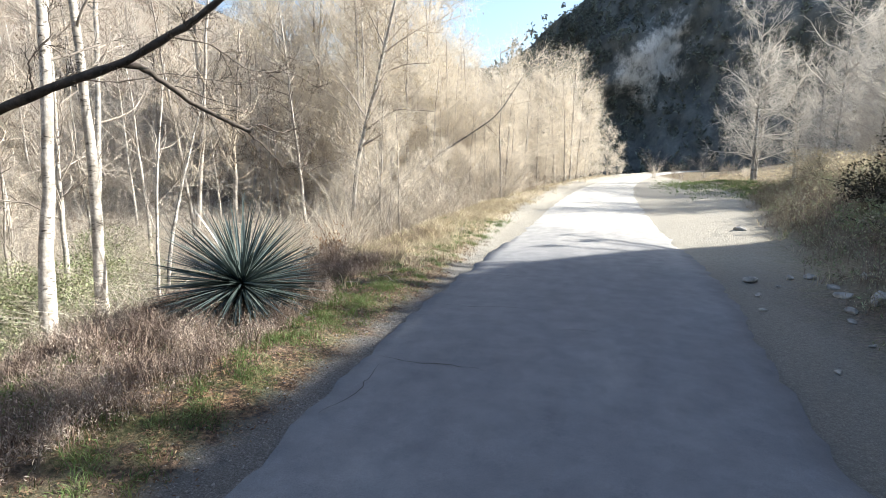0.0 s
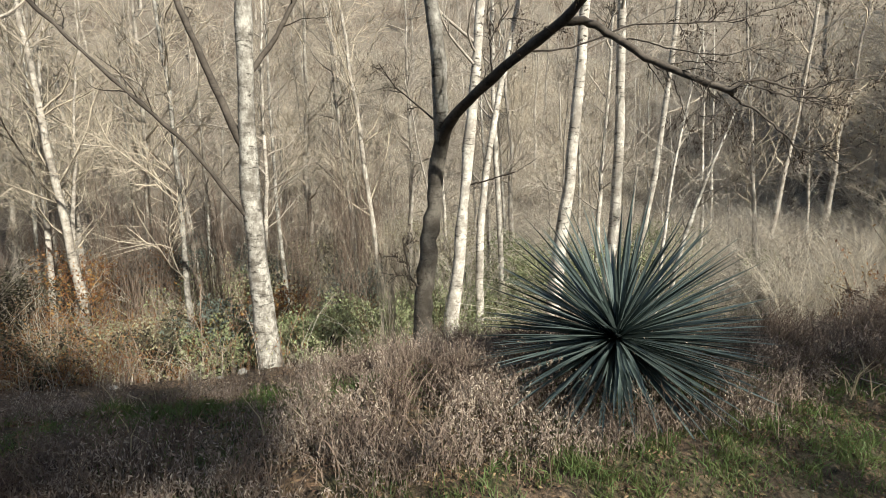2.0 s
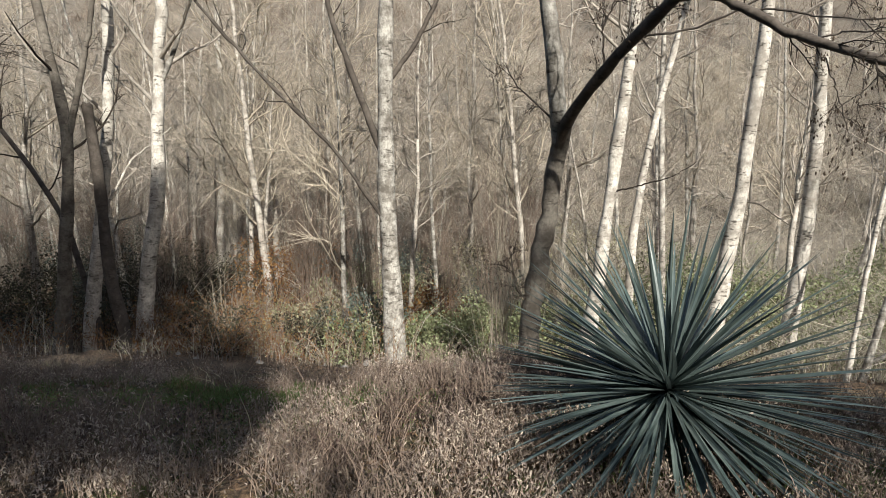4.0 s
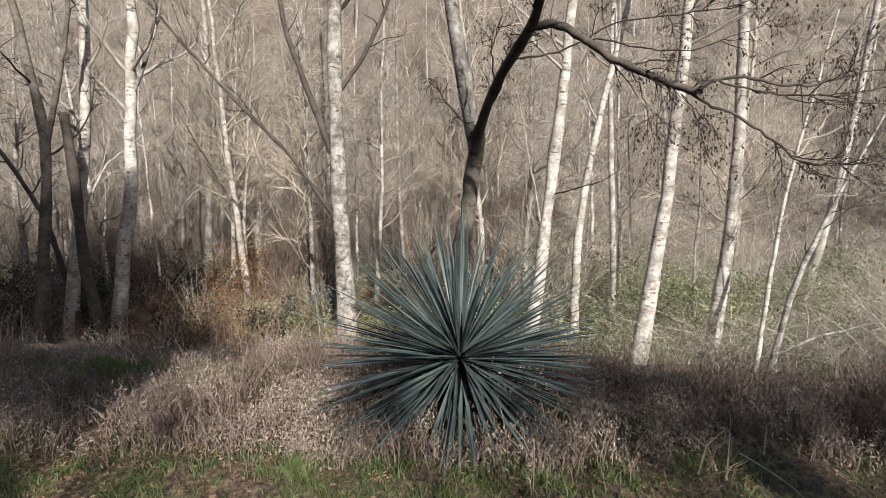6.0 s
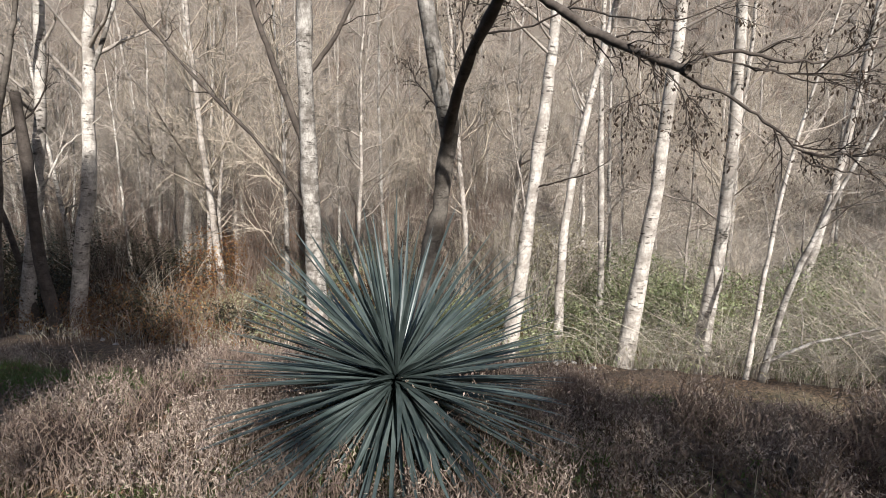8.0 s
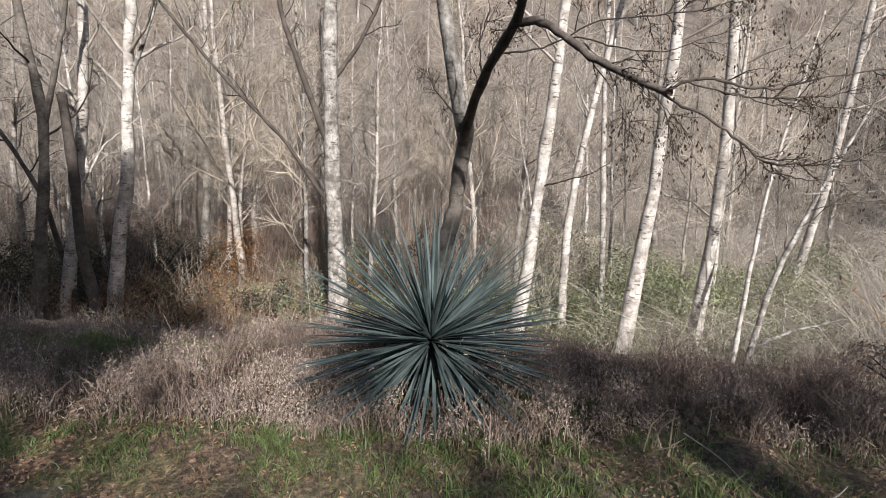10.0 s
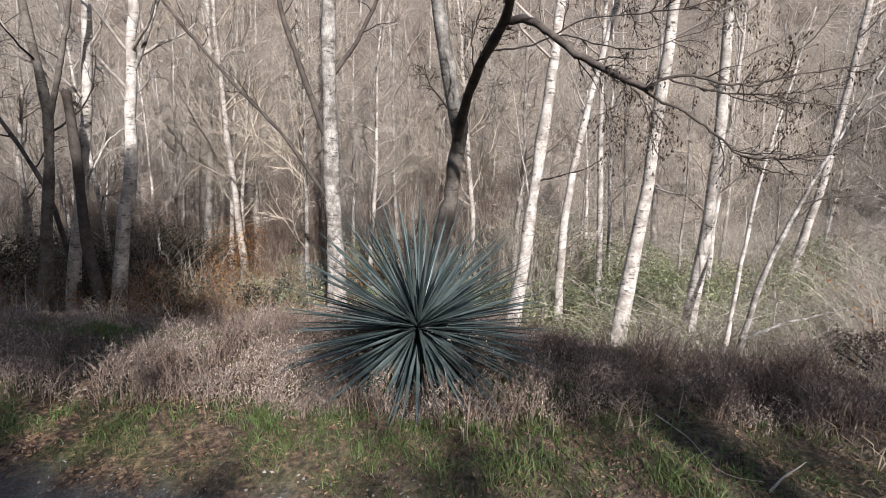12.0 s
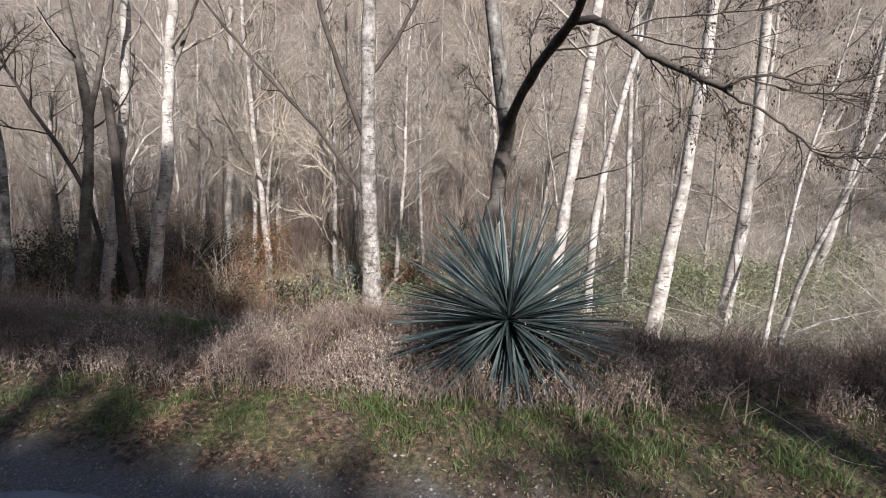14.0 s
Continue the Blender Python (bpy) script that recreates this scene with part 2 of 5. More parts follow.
M_IVY = leafy("green_undergrowth_leaf", [(0.3, (0.13, 0.155, 0.07)), (0.7, (0.40, 0.41, 0.235))], 0.5, 0.45, 0.03, 0.25, 0.8)
M_HAZE = leafy("pale_tan_twig", [(0.3, (0.51, 0.455, 0.375)), (0.7, (0.73, 0.665, 0.57))], 0.8, 0.3, 0.01, 0.5, 0.5)
M_PALE = leafy("pale_grey_twig", [(0.3, (0.42, 0.39, 0.345)), (0.7, (0.64, 0.60, 0.54))], 0.8, 0.3, 0.01, 0.35, 0.5)
M_CATKIN = leafy("catkin", [(0.3, (0.30, 0.23, 0.08)), (0.7, (0.50, 0.39, 0.16))], 0.8, 0.3, 0.02, 0.3, 2)
M_CONE = plain("alder_cone", [(0.3, (0.035, 0.025, 0.018)), (0.7, (0.09, 0.065, 0.045))], 20, bump_by=0.3)
M_SCRUB = leafy("far_scrub_leaf", [(0.3, (0.075, 0.09, 0.08)), (0.7, (0.14, 0.16, 0.13))], 0.7, 0.5, 0.02, 0.15, 0.05)
M_FAR = leafy("far_chaparral_leaf", [(0.3, (0.075, 0.09, 0.085)), (0.7, (0.18, 0.195, 0.16))], 0.8, 0.5, 0.02, 0.3, 0.05)
# near-black leaf colour stands in for the deep shade inside thickets
M_GLOOM = leafy("shade_dark_thicket_leaf", [(0.3, (0.03, 0.028, 0.018)), (0.7, (0.085, 0.075, 0.045))], 0.7, 0.5, 0.03, 0.1, 0.9)
M_DRAB = leafy("drab_undergrowth_leaf", [(0.3, (0.13, 0.12, 0.07)), (0.7, (0.50, 0.44, 0.31))], 0.8, 0.5, 0.03, 0.25, 0.9)
M_STONE = plain("stone", [(0.3, (0.20, 0.19, 0.175)), (0.7, (0.48, 0.46, 0.43))], 9, bump_by=0.6, dist=0.03)

# ---- mesh building ----
RNG = np.random.default_rng(7)


class Heap:
    """Gathers many small pieces as arrays, then becomes one mesh."""

    def __init__(self):
        self.v, self.f, self.n = [], [], 0

    def add(self, verts, faces):
        self.v.append(np.asarray(verts, float).reshape(-1, 3))
        self.f.append(np.asarray(faces, np.int64) + self.n)
        self.n += len(self.v[-1])
        return self

    def tubes(self, P, R, sides=5):
        """P: (N, n, 3) paths, R: (N, n) radii."""
        P, R = np.asarray(P, float), np.asarray(R, float)
        N, n = P.shape[:2]
        T = np.gradient(P, axis=1)
        T /= np.linalg.norm(T, axis=2, keepdims=True) + 1e-9
        mean = T.mean(axis=1)
        ref = np.where(np.abs(mean[:, 2:3]) > 0.7, np.array([[1.0, 0, 0]]), np.array([[0, 0, 1.0]]))[:, None, :]
        U = np.cross(T, np.broadcast_to(ref, T.shape))
        U /= np.linalg.norm(U, axis=2, keepdims=True) + 1e-9
        V = np.cross(T, U)
        a = np.arange(sides) * 2 * np.pi / sides
        ring = U[:, :, None, :] * np.cos(a)[None, None, :, None] + V[:, :, None, :] * np.sin(a)[None, None, :, None]
        verts = P[:, :, None, :] + ring * R[:, :, None, None]
        i, j, k = np.meshgrid(np.arange(N), np.arange(n - 1), np.arange(sides), indexing="ij")
        k2 = (k + 1) % sides
        idx = lambda jj, kk: (i * n + jj) * sides + kk
        return self.add(verts, np.stack([idx(j, k), idx(j, k2), idx(j + 1, k2), idx(j + 1, k)], -1).reshape(-1, 4))

    def ribbons(self, P, W, across=None):
        """P: (N, n, 3) spines, W: (N, n) half widths, across: (N, 3) the way of the width."""
        P, W = np.asarray(P, float), np.asarray(W, float)
        N, n = P.shape[:2]
        if across is None:
            across = RNG.normal(size=(N, 3))
        T = np.gradient(P, axis=1)
        S = np.cross(T, np.broadcast_to(across[:, None, :], T.shape))
        S /= np.linalg.norm(S, axis=2, keepdims=True) + 1e-9
        verts = np.stack([P - S * W[:, :, None], P + S * W[:, :, None]], 2)
        i, j = np.meshgrid(np.arange(N), np.arange(n - 1), indexing="ij")
        b = (i * n + j) * 2
        return self.add(verts, np.stack([b, b + 1, b + 3, b + 2], -1).reshape(-1, 4))

    def leaves(self, C, size, tilt=1.0, wide=0.45):
        """Small folded leaves at C (N, 3); two quads each, bent along the middle."""
        C = np.asarray(C, float)
        N = len(C)
        a = RNG.normal(size=(N, 3)) * [1, 1, tilt]
        a /= np.linalg.norm(a, axis=1, keepdims=True)
        b = np.cross(a, RNG.normal(size=(N, 3)))
        b /= np.linalg.norm(b, axis=1, keepdims=True)
        u = np.cross(a, b)
        s = (np.broadcast_to(size, (N,)) * RNG.uniform(0.6, 1.4, N))[:, None]
        verts = np.stack([C - a * s, C + a * s, C + b * s * wide + u * s * 0.18 - a * s * 0.1, C - b * s * wide + u * s * 0.18 - a * s * 0.1], 1)
        k = np.arange(N)[:, None] * 4
        return self.add(verts, np.concatenate([k + [[0, 1, 2, 2]], k + [[0, 3, 1, 1]]]))

    def mesh(self, name, material, smooth=True):
        me = bpy.data.meshes.new(name)
        v, f = np.concatenate(self.v), np.concatenate(self.f)
        tri = f[:, 2] == f[:, 3]
        quads, tris = f[~tri], f[tri][:, :3]
        loops = np.concatenate([quads.ravel(), tris.ravel()])
        starts = np.concatenate([np.arange(len(quads)) * 4, len(quads) * 4 + np.arange(len(tris)) * 3])
        me.vertices.add(len(v)), me.loops.add(len(loops)), me.polygons.add(len(starts))
        me.vertices.foreach_set("co", v.astype(np.float32).ravel())
        me.loops.foreach_set("vertex_index", loops.astype(np.int32))
        me.polygons.foreach_set("loop_start", starts.astype(np.int32))
        me.polygons.foreach_set("use_smooth", np.full(len(starts), smooth))
        me.update(calc_edges=True)
        me.materials.append(material)
        return me


def part(name, me, parent, label=""):
    """One mesh as a part of a thing."""
    ob = new(name, me)
    ob.parent = parent
    return tagged(ob, label)


def curve_path(points, n):
    """A smooth path of n points through the given ones."""
    p = np.asarray(points, float)
    d = np.concatenate([[0], np.cumsum(np.linalg.norm(np.diff(p, axis=0), axis=1))])
    s = np.linspace(0, d[-1], n)
    out = np.stack([np.interp(s, d, p[:, k]) for k in range(p.shape[1])], 1)
    for _ in range(2):
        out[1:-1] = out[1:-1] * 0.5 + (out[:-2] + out[2:]) * 0.25
    return out


def sprout(rng, P, R, count, span, length, spread, lift, n, thick, wander=0.12, bias=None, taper=0.3, short=0.55):
    """count branches that leave the paths P between the two places of span; returns their paths and radii."""
    N, m = P.shape[:2]
    seg = np.linalg.norm(np.diff(P, axis=1), axis=2).sum(1)
    i = rng.choice(N, count, p=seg / seg.sum())
    t = rng.uniform(span[0], span[1], count)
    x = t * (m - 1)
    j = np.minimum(x.astype(int), m - 2)
    w = (x - j)[:, None]
    p0 = P[i, j] * (1 - w) + P[i, j + 1] * w
    r0 = R[i, j] * (1 - w[:, 0]) + R[i, j + 1] * w[:, 0]
    T = P[i, j + 1] - P[i, j]
    T /= np.linalg.norm(T, axis=1, keepdims=True) + 1e-9
    q = np.cross(T, rng.normal(size=(count, 3)))
    q /= np.linalg.norm(q, axis=1, keepdims=True) + 1e-9
    a = np.radians(rng.uniform(*spread, count))[:, None]
    d = T * np.cos(a) + q * np.sin(a)
    if bias is not None:
        d = d + np.asarray(bias)
    L = length * rng.uniform(0.5, 1.25, count) * (1 - short * t)
    out = [p0]
    for k in range(1, n):
        d = d / (np.linalg.norm(d, axis=1, keepdims=True) + 1e-9)
        out.append(out[-1] + d * (L / (n - 1))[:, None])
        d = d + rng.normal(size=(count, 3)) * wander
        d[:, 2] += lift
    r = np.minimum(r0 * 0.8, thick * rng.uniform(0.7, 1.3, count))
    return np.stack(out, 1), r[:, None] * np.linspace(1, taper, n)[None, :]


# ---- the lie of the land ----
def lumps(x, y, scale, seed):
    """Smooth uneven ground, about -1 to 1."""
    g = np.random.default_rng(seed)
    out = 0
    for k in range(5):
        a, f, ph = g.uniform(0, 2 * np.pi), (0.6 + 0.35 * k) / scale, g.uniform(0, 6.28, 2)
        out = out + np.sin((x * np.cos(a) + y * np.sin(a)) * f * 6.28 + ph[0]) * np.cos((y * np.cos(a) - x * np.sin(a)) * f * 4.4 + ph[1])
    return out / 2.2


def ease(v, a, b):
    t = np.clip((v - a) / (b - a), 0, 1)
    return t * t * (3 - 2 * t)


def road_left(y):
    return -1.9 - 0.22 * ease(y, 1.5, 5.5) + np.where(y > 20, ((y - 20) / 40.0) ** 2 * 2.7, 0)


def road_right(y):
    return road_left(y) + 3.5 + 0.45 * ease(y, 2, 9)


# unseen crest right of the road, heights set so its shadow edge lands correctly
SHADE_RIDGE_Y = [-60, -20, 2, 6.0, 9.0, 12.0, 15.6, 17.0, 19.0, 20.2, 20.8, 21.6, 22.6, 24, 27, 33, 45, 90]
SHADE_RIDGE_Z = [36, 33, 29, 20.0, 16.1, 15.6, 15.45, 15.44, 15.38, 15.1, 14.3, 13.2, 10.5, 6.0, 3.0, 2.2, 2.2, 3.0]


def bank_foot(y):
    """How far past the road's right edge the bank begins."""
    return np.interp(y, [0, 8, 10, 17, 34], [1.2, 1.3, 1.7, 2.6, 6.2])


def height(x, y):
    x, y = np.asarray(x, float), np.asarray(y, float)
    left = road_left(y) - x
    right = x - road_right(y)
    z = np.full(np.broadcast(x, y).shape, -0.035) + 0.035 * ease(y, 9, 14)
    # verge, crest, bank down to the stream flat, far hillside
    z = z + 0.10 * ease(left, 0.1, 0.9)
    z = z - 0.34 * ease(left, 2.25, 3.4) * ease(y, 5.6, 7.6) * (1 - ease(left, 3.4, 6.5)) - 0.14 * ease(left, 1.4, 3.0) * (1 - ease(y, 2.4, 4.0)) * (1 - ease(left, 3.4, 6.5))
    z = z - 1.30 * ease(left, 2.3, 6.4) - 1.30 * ease(left, 5.6, 10.5)
    z = z + np.clip(left - 25, 0, None) * 0.74 * ease(left, 24, 34) * ease(-x, 0, 20) * (1 - 0.55 * ease(left, 60, 110)) * (1 - 0.85 * ease(y, 75, 130))
    # right shoulder and hillside
    crest = np.interp(y, SHADE_RIDGE_Y, SHADE_RIDGE_Z)
    u = np.clip((right - 1.1) / 19.0, 0, None)
    z = z + crest * np.minimum(u, 1.0) ** 2.7 + crest * 0.12 * np.clip(u - 1, 0, 2)
    up = right - bank_foot(y)
    z = z + 1.05 * ease(up, 0.0, 3.0) * (1 - ease(right, 8, 15)) * (1 - ease(y, 26, 38)) * ease(y, 0, 5)
    z = z + 0.4 * np.exp(-((x - 8.5) / 2.4) ** 2 - ((y - 43) / 4.5) ** 2)
    rough = ease(left, 0.3, 1.5) + ease(right, 1.0, 2.5)
    z = z + rough * (0.05 * lumps(x, y, 1.1, 3) + 0.025 * lumps(x, y, 0.35, 4)) + ease(np.maximum(left, right), 3, 9) * 0.12 * lumps(x, y, 4.0, 5)
    return z


def graded(parts):
    return np.unique(np.round(np.concatenate([np.arange(a, b, s) for a, b, s in parts]), 4))


def sheet(xs, ys, zf, name, material):
    X, Y = np.meshgrid(xs, ys, indexing="ij")
    Z = zf(X, Y)
    h = Heap()
    i, j = np.meshgrid(np.arange(len(xs) - 1), np.arange(len(ys) - 1), indexing="ij")
    b = i * len(ys) + j
    h.add(np.stack([X, Y, Z], -1), np.stack([b, b + len(ys), b + len(ys) + 1, b + 1], -1).reshape(-1, 4))
    return h.mesh(name, material)


ground = new("ground", sheet(
    graded([(-2000, -200, 300), (-200, -60, 12), (-60, -14, 1.2), (-14, -7, 0.3), (-7, 3.6, 0.12), (3.6, 30, 0.8), (30, 200, 12), (200, 2001, 300)]),
    graded([(-2000, -200, 300), (-200, -40, 12), (-40, -6, 1.0), (-6, 14, 0.15), (14, 40, 0.5), (40, 140, 3), (140, 200, 12), (200, 2001, 300)]),
    height, "ground", M_GROUND))
tagged(ground, "brown earth with dead leaves, moss and gravel shoulder", "ground", kind="structure")


def build_road():
    ys = np.concatenate([np.arange(-30, 16, 0.12), np.arange(16, 130, 0.4)])
    wob = lambda s: 0.05 * lumps(ys, ys * 0.3, 1.3, s) + 0.03 * lumps(ys, ys * 0.7, 0.35, s + 1)
    xl, xr = road_left(ys) + wob(11), road_right(ys) + wob(13)
    cols = np.linspace(0, 1, 15)
    X = xl[:, None] + (xr - xl)[:, None] * cols[None, :]
    Z = 0.012 + 0.03 * (1 - (2 * cols - 1) ** 2)[None, :] + 0.006 * lumps(X, ys[:, None], 1.6, 15) - 0.03 * cols[None, :] ** 10 - 0.03 * (1 - cols[None, :]) ** 10 * ease(ys, 7, 10)[:, None]
    X = np.concatenate([X[:, :1] - 0.02, X, X[:, -1:] + 0.02], 1)
    Z = np.concatenate([np.full((len(ys), 1), -0.07), Z, np.full((len(ys), 1), -0.07)], 1)
    Y = np.broadcast_to(ys[:, None], X.shape)
    h = Heap()
    i, j = np.meshgrid(np.arange(X.shape[0] - 1), np.arange(X.shape[1] - 1), indexing="ij")
    b = i * X.shape[1] + j
    h.add(np.stack([X, Y, Z], -1), np.stack([b, b + 1, b + X.shape[1] + 1, b + X.shape[1]], -1).reshape(-1, 4))
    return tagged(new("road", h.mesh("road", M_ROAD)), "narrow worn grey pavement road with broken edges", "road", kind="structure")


road = build_road()


def build_cliff():
    """The shaded mountainside at the end of the valley."""
    xs, zs = np.arange(-76, 260, 2.5), np.linspace(0, 1, 70)
    X, U = np.meshgrid(xs, zs, indexing="ij")
    top = np.interp(X, [-76, -45, -22, -11, 10, 40, 260], [3, 17, 39, 50, 78, 150, 170]) + 2.5 * lumps(X, X * 0, 30, 21)
    Z = U * top - 3
    Y = 150 + 0.55 * Z + 8 * lumps(X, Z, 60, 22) + 2.5 * lumps(X, Z, 19, 23) + 1.2 * lumps(X, Z * 0.8, 8, 24)
    rock = np.exp(-(((X - 15 - 0.25 * (Z - 30)) / 7) ** 2 + ((Z - 32) / 11) ** 2)) + 0.55 * np.exp(-(((X - 5) / 6) ** 2 + ((Z - 27) / 8) ** 2))
    h = Heap()
    i, j = np.meshgrid(np.arange(len(xs) - 1), np.arange(len(zs) - 1), indexing="ij")
    b = i * len(zs) + j
    h.add(np.stack([X, Y, Z], -1), np.stack([b, b + len(zs), b + len(zs) + 1, b + 1], -1).reshape(-1, 4))
    me = h.mesh("cliff", M_CLIFF)
    layer = me.color_attributes.new("rock", "FLOAT_COLOR", "POINT")
    layer.data.foreach_set("color", np.repeat(rock.ravel(), 4).astype(np.float32))
    ob = tagged(new("cliff", me), "shaded steep mountainside with a bare pale rock face", "cliff", kind="structure")
    keep = (RNG.uniform(size=X.size) > rock.ravel() * 1.6) & (X.ravel() < 120)
    c = np.stack([X, Y, Z], -1).reshape(-1, 3)[keep]
    n = 4200
    c = c[RNG.choice(len(c), n)] + RNG.normal(size=(n, 3)) * [1.4, 0.5, 1.2]
    size = RNG.uniform(0.6, 2.0, n)
    s = Heap()
    for k in range(24):
        off = RNG.normal(size=c.shape)
        off /= np.linalg.norm(off, axis=1, keepdims=True)
        s.leaves(c + off * size[:, None] * RNG.uniform(0.4, 1.0, (n, 1)) * [0.8, 0.8, 1.25] + [0, -0.6, 0.9], 0.28 + size * 0.13)
    scrub = new("hillside_scrub", s.mesh("hillside_scrub", M_FAR))
    tagged(scrub, "grey-green evergreen scrub on the shaded mountainside", "shrubs", kind="stuff")
    return ob


cliff = build_cliff()


# ---- trees ----
def rooted(points):
    """Lets a trunk's path begin a little below the ground."""
    (x, y, z, *_), g = points[0], float(height(points[0][0], points[0][1]))
    return [(x, y, min(z, g) - 0.15)] + [p for p in points if p[2] > g + 0.3]


def flare(n, r0, r1, foot=1.35):
    t = np.linspace(0, 1, n)
    return (r0 + (r1 - r0) * t) * (1 + (foot - 1) * np.exp(-t * n * 0.55))


def single_tree(label, trunk, r0, r1, limbs, bark_m, limb_m, twig_m, seed, subs=60, twigs=500, twig_len=0.5, cones=0, group="", crown_from=0.35, extra=10, first_limb=None, sub_len=1.1):
    """A tree whose trunk and main limbs follow the given lines: limbs are (points, base radius, end radius)."""
    rng = np.random.default_rng(seed)
    trunk = rooted(trunk)
    base = Vector(trunk[0])
    root = tagged(new("alder_tree"), label, "tree", group)
    root.location = base
    loc = lambda pts: np.asarray(pts, float) - np.asarray(base)
    P = curve_path(loc(trunk), 26)
    P[1:-1] += rng.normal(size=(24, 3)) * [1, 1, 0] * min(0.018, r0 * 0.1)
    R = flare(26, r0, r1) * (1 + 0.07 * rng.normal(size=26))
    part("trunk", Heap().tubes(P[None], R[None], 12).mesh("trunk", bark_m), root)
    LP, LR = [], []
    for pts, a, b in limbs:
        q = curve_path(loc(pts), 28)
        q[1:-1] += rng.normal(size=(26, 3)) * 0.006
        rr = np.linspace(a, b, 28) * (1 + (0.2 if 0.035 < a < 0.042 and len(limbs) < 4 else 0.08) * rng.normal(size=28))
        LP.append(q), LR.append(rr)
        part("branch", Heap().tubes(q[None], rr[None], 8).mesh("branch", first_limb if first_limb and len(LP) == 1 else limb_m), root)
    up, upr = sprout(rng, P[None], R[None], extra, (crown_from, 0.98), 3.0, (35, 70), 0.06, 9, r1 * 0.8 if extra > 1 else 0.02, 0.13)
    sets = [(up, upr)] + ([(np.stack(LP)[:, ::1], np.stack(LR))] if LP else [])
    h = Heap().tubes(up, upr, 5)
    A, B = [], []
    for sp, sr in sets:
        c, cr = sprout(rng, sp, sr, max(4, subs * len(sp) // max(1, len(up) + len(LP))), (0.25, 1.0), sub_len, (30, 70), 0.02, 6, 0.011 if sub_len > 1 else 0.006, 0.2, short=0.4)
        A.append(c), B.append(cr)
    A, B = np.concatenate(A), np.concatenate(B)
    h.tubes(A, B, 4)
    T, TR = sprout(rng, A, B, twigs, (0.1, 1.0), twig_len, (25, 70), -0.02, 5, 0.0045, 0.2, short=0.3)
    (h.tubes(T, TR, 3) if cones else h.ribbons(T, TR * 1.1))
    tagged(part("twig_spray", h.mesh("twig_spray", twig_m), root), kind="stuff")
    if cones:
        i = rng.integers(0, len(T), cones)
        tip = T[i, rng.integers(2, 5, cones)] + rng.normal(size=(cones, 3)) * 0.015
        drop = rng.normal(size=(cones, 3)) * 0.35 + [0, 0, -1]
        drop /= np.linalg.norm(drop, axis=1, keepdims=True)
        s = np.linspace(0, 1, 4)[None, :, None]
        size = rng.uniform(0.014, 0.034, cones)
        tagged(part("cone_spray", Heap().tubes(tip[:, None] + drop[:, None] * s * size[:, None, None], np.array([[0.25, 1, 0.9, 0.15]]) * size[:, None] * 0.24, 4).mesh("cone_spray", M_CONE), root, "small dark woody cones and dry catkins"), kind="stuff")
    return root


def up_to(points, top, dx=0.0, dy=0.0):
    """Carries a trunk on upwards to the height top."""
    x, y, z = points[-1]
    return points + [(x + dx * 0.5, y + dy * 0.5, (z + top) / 2), (x + dx, y + dy, top)]


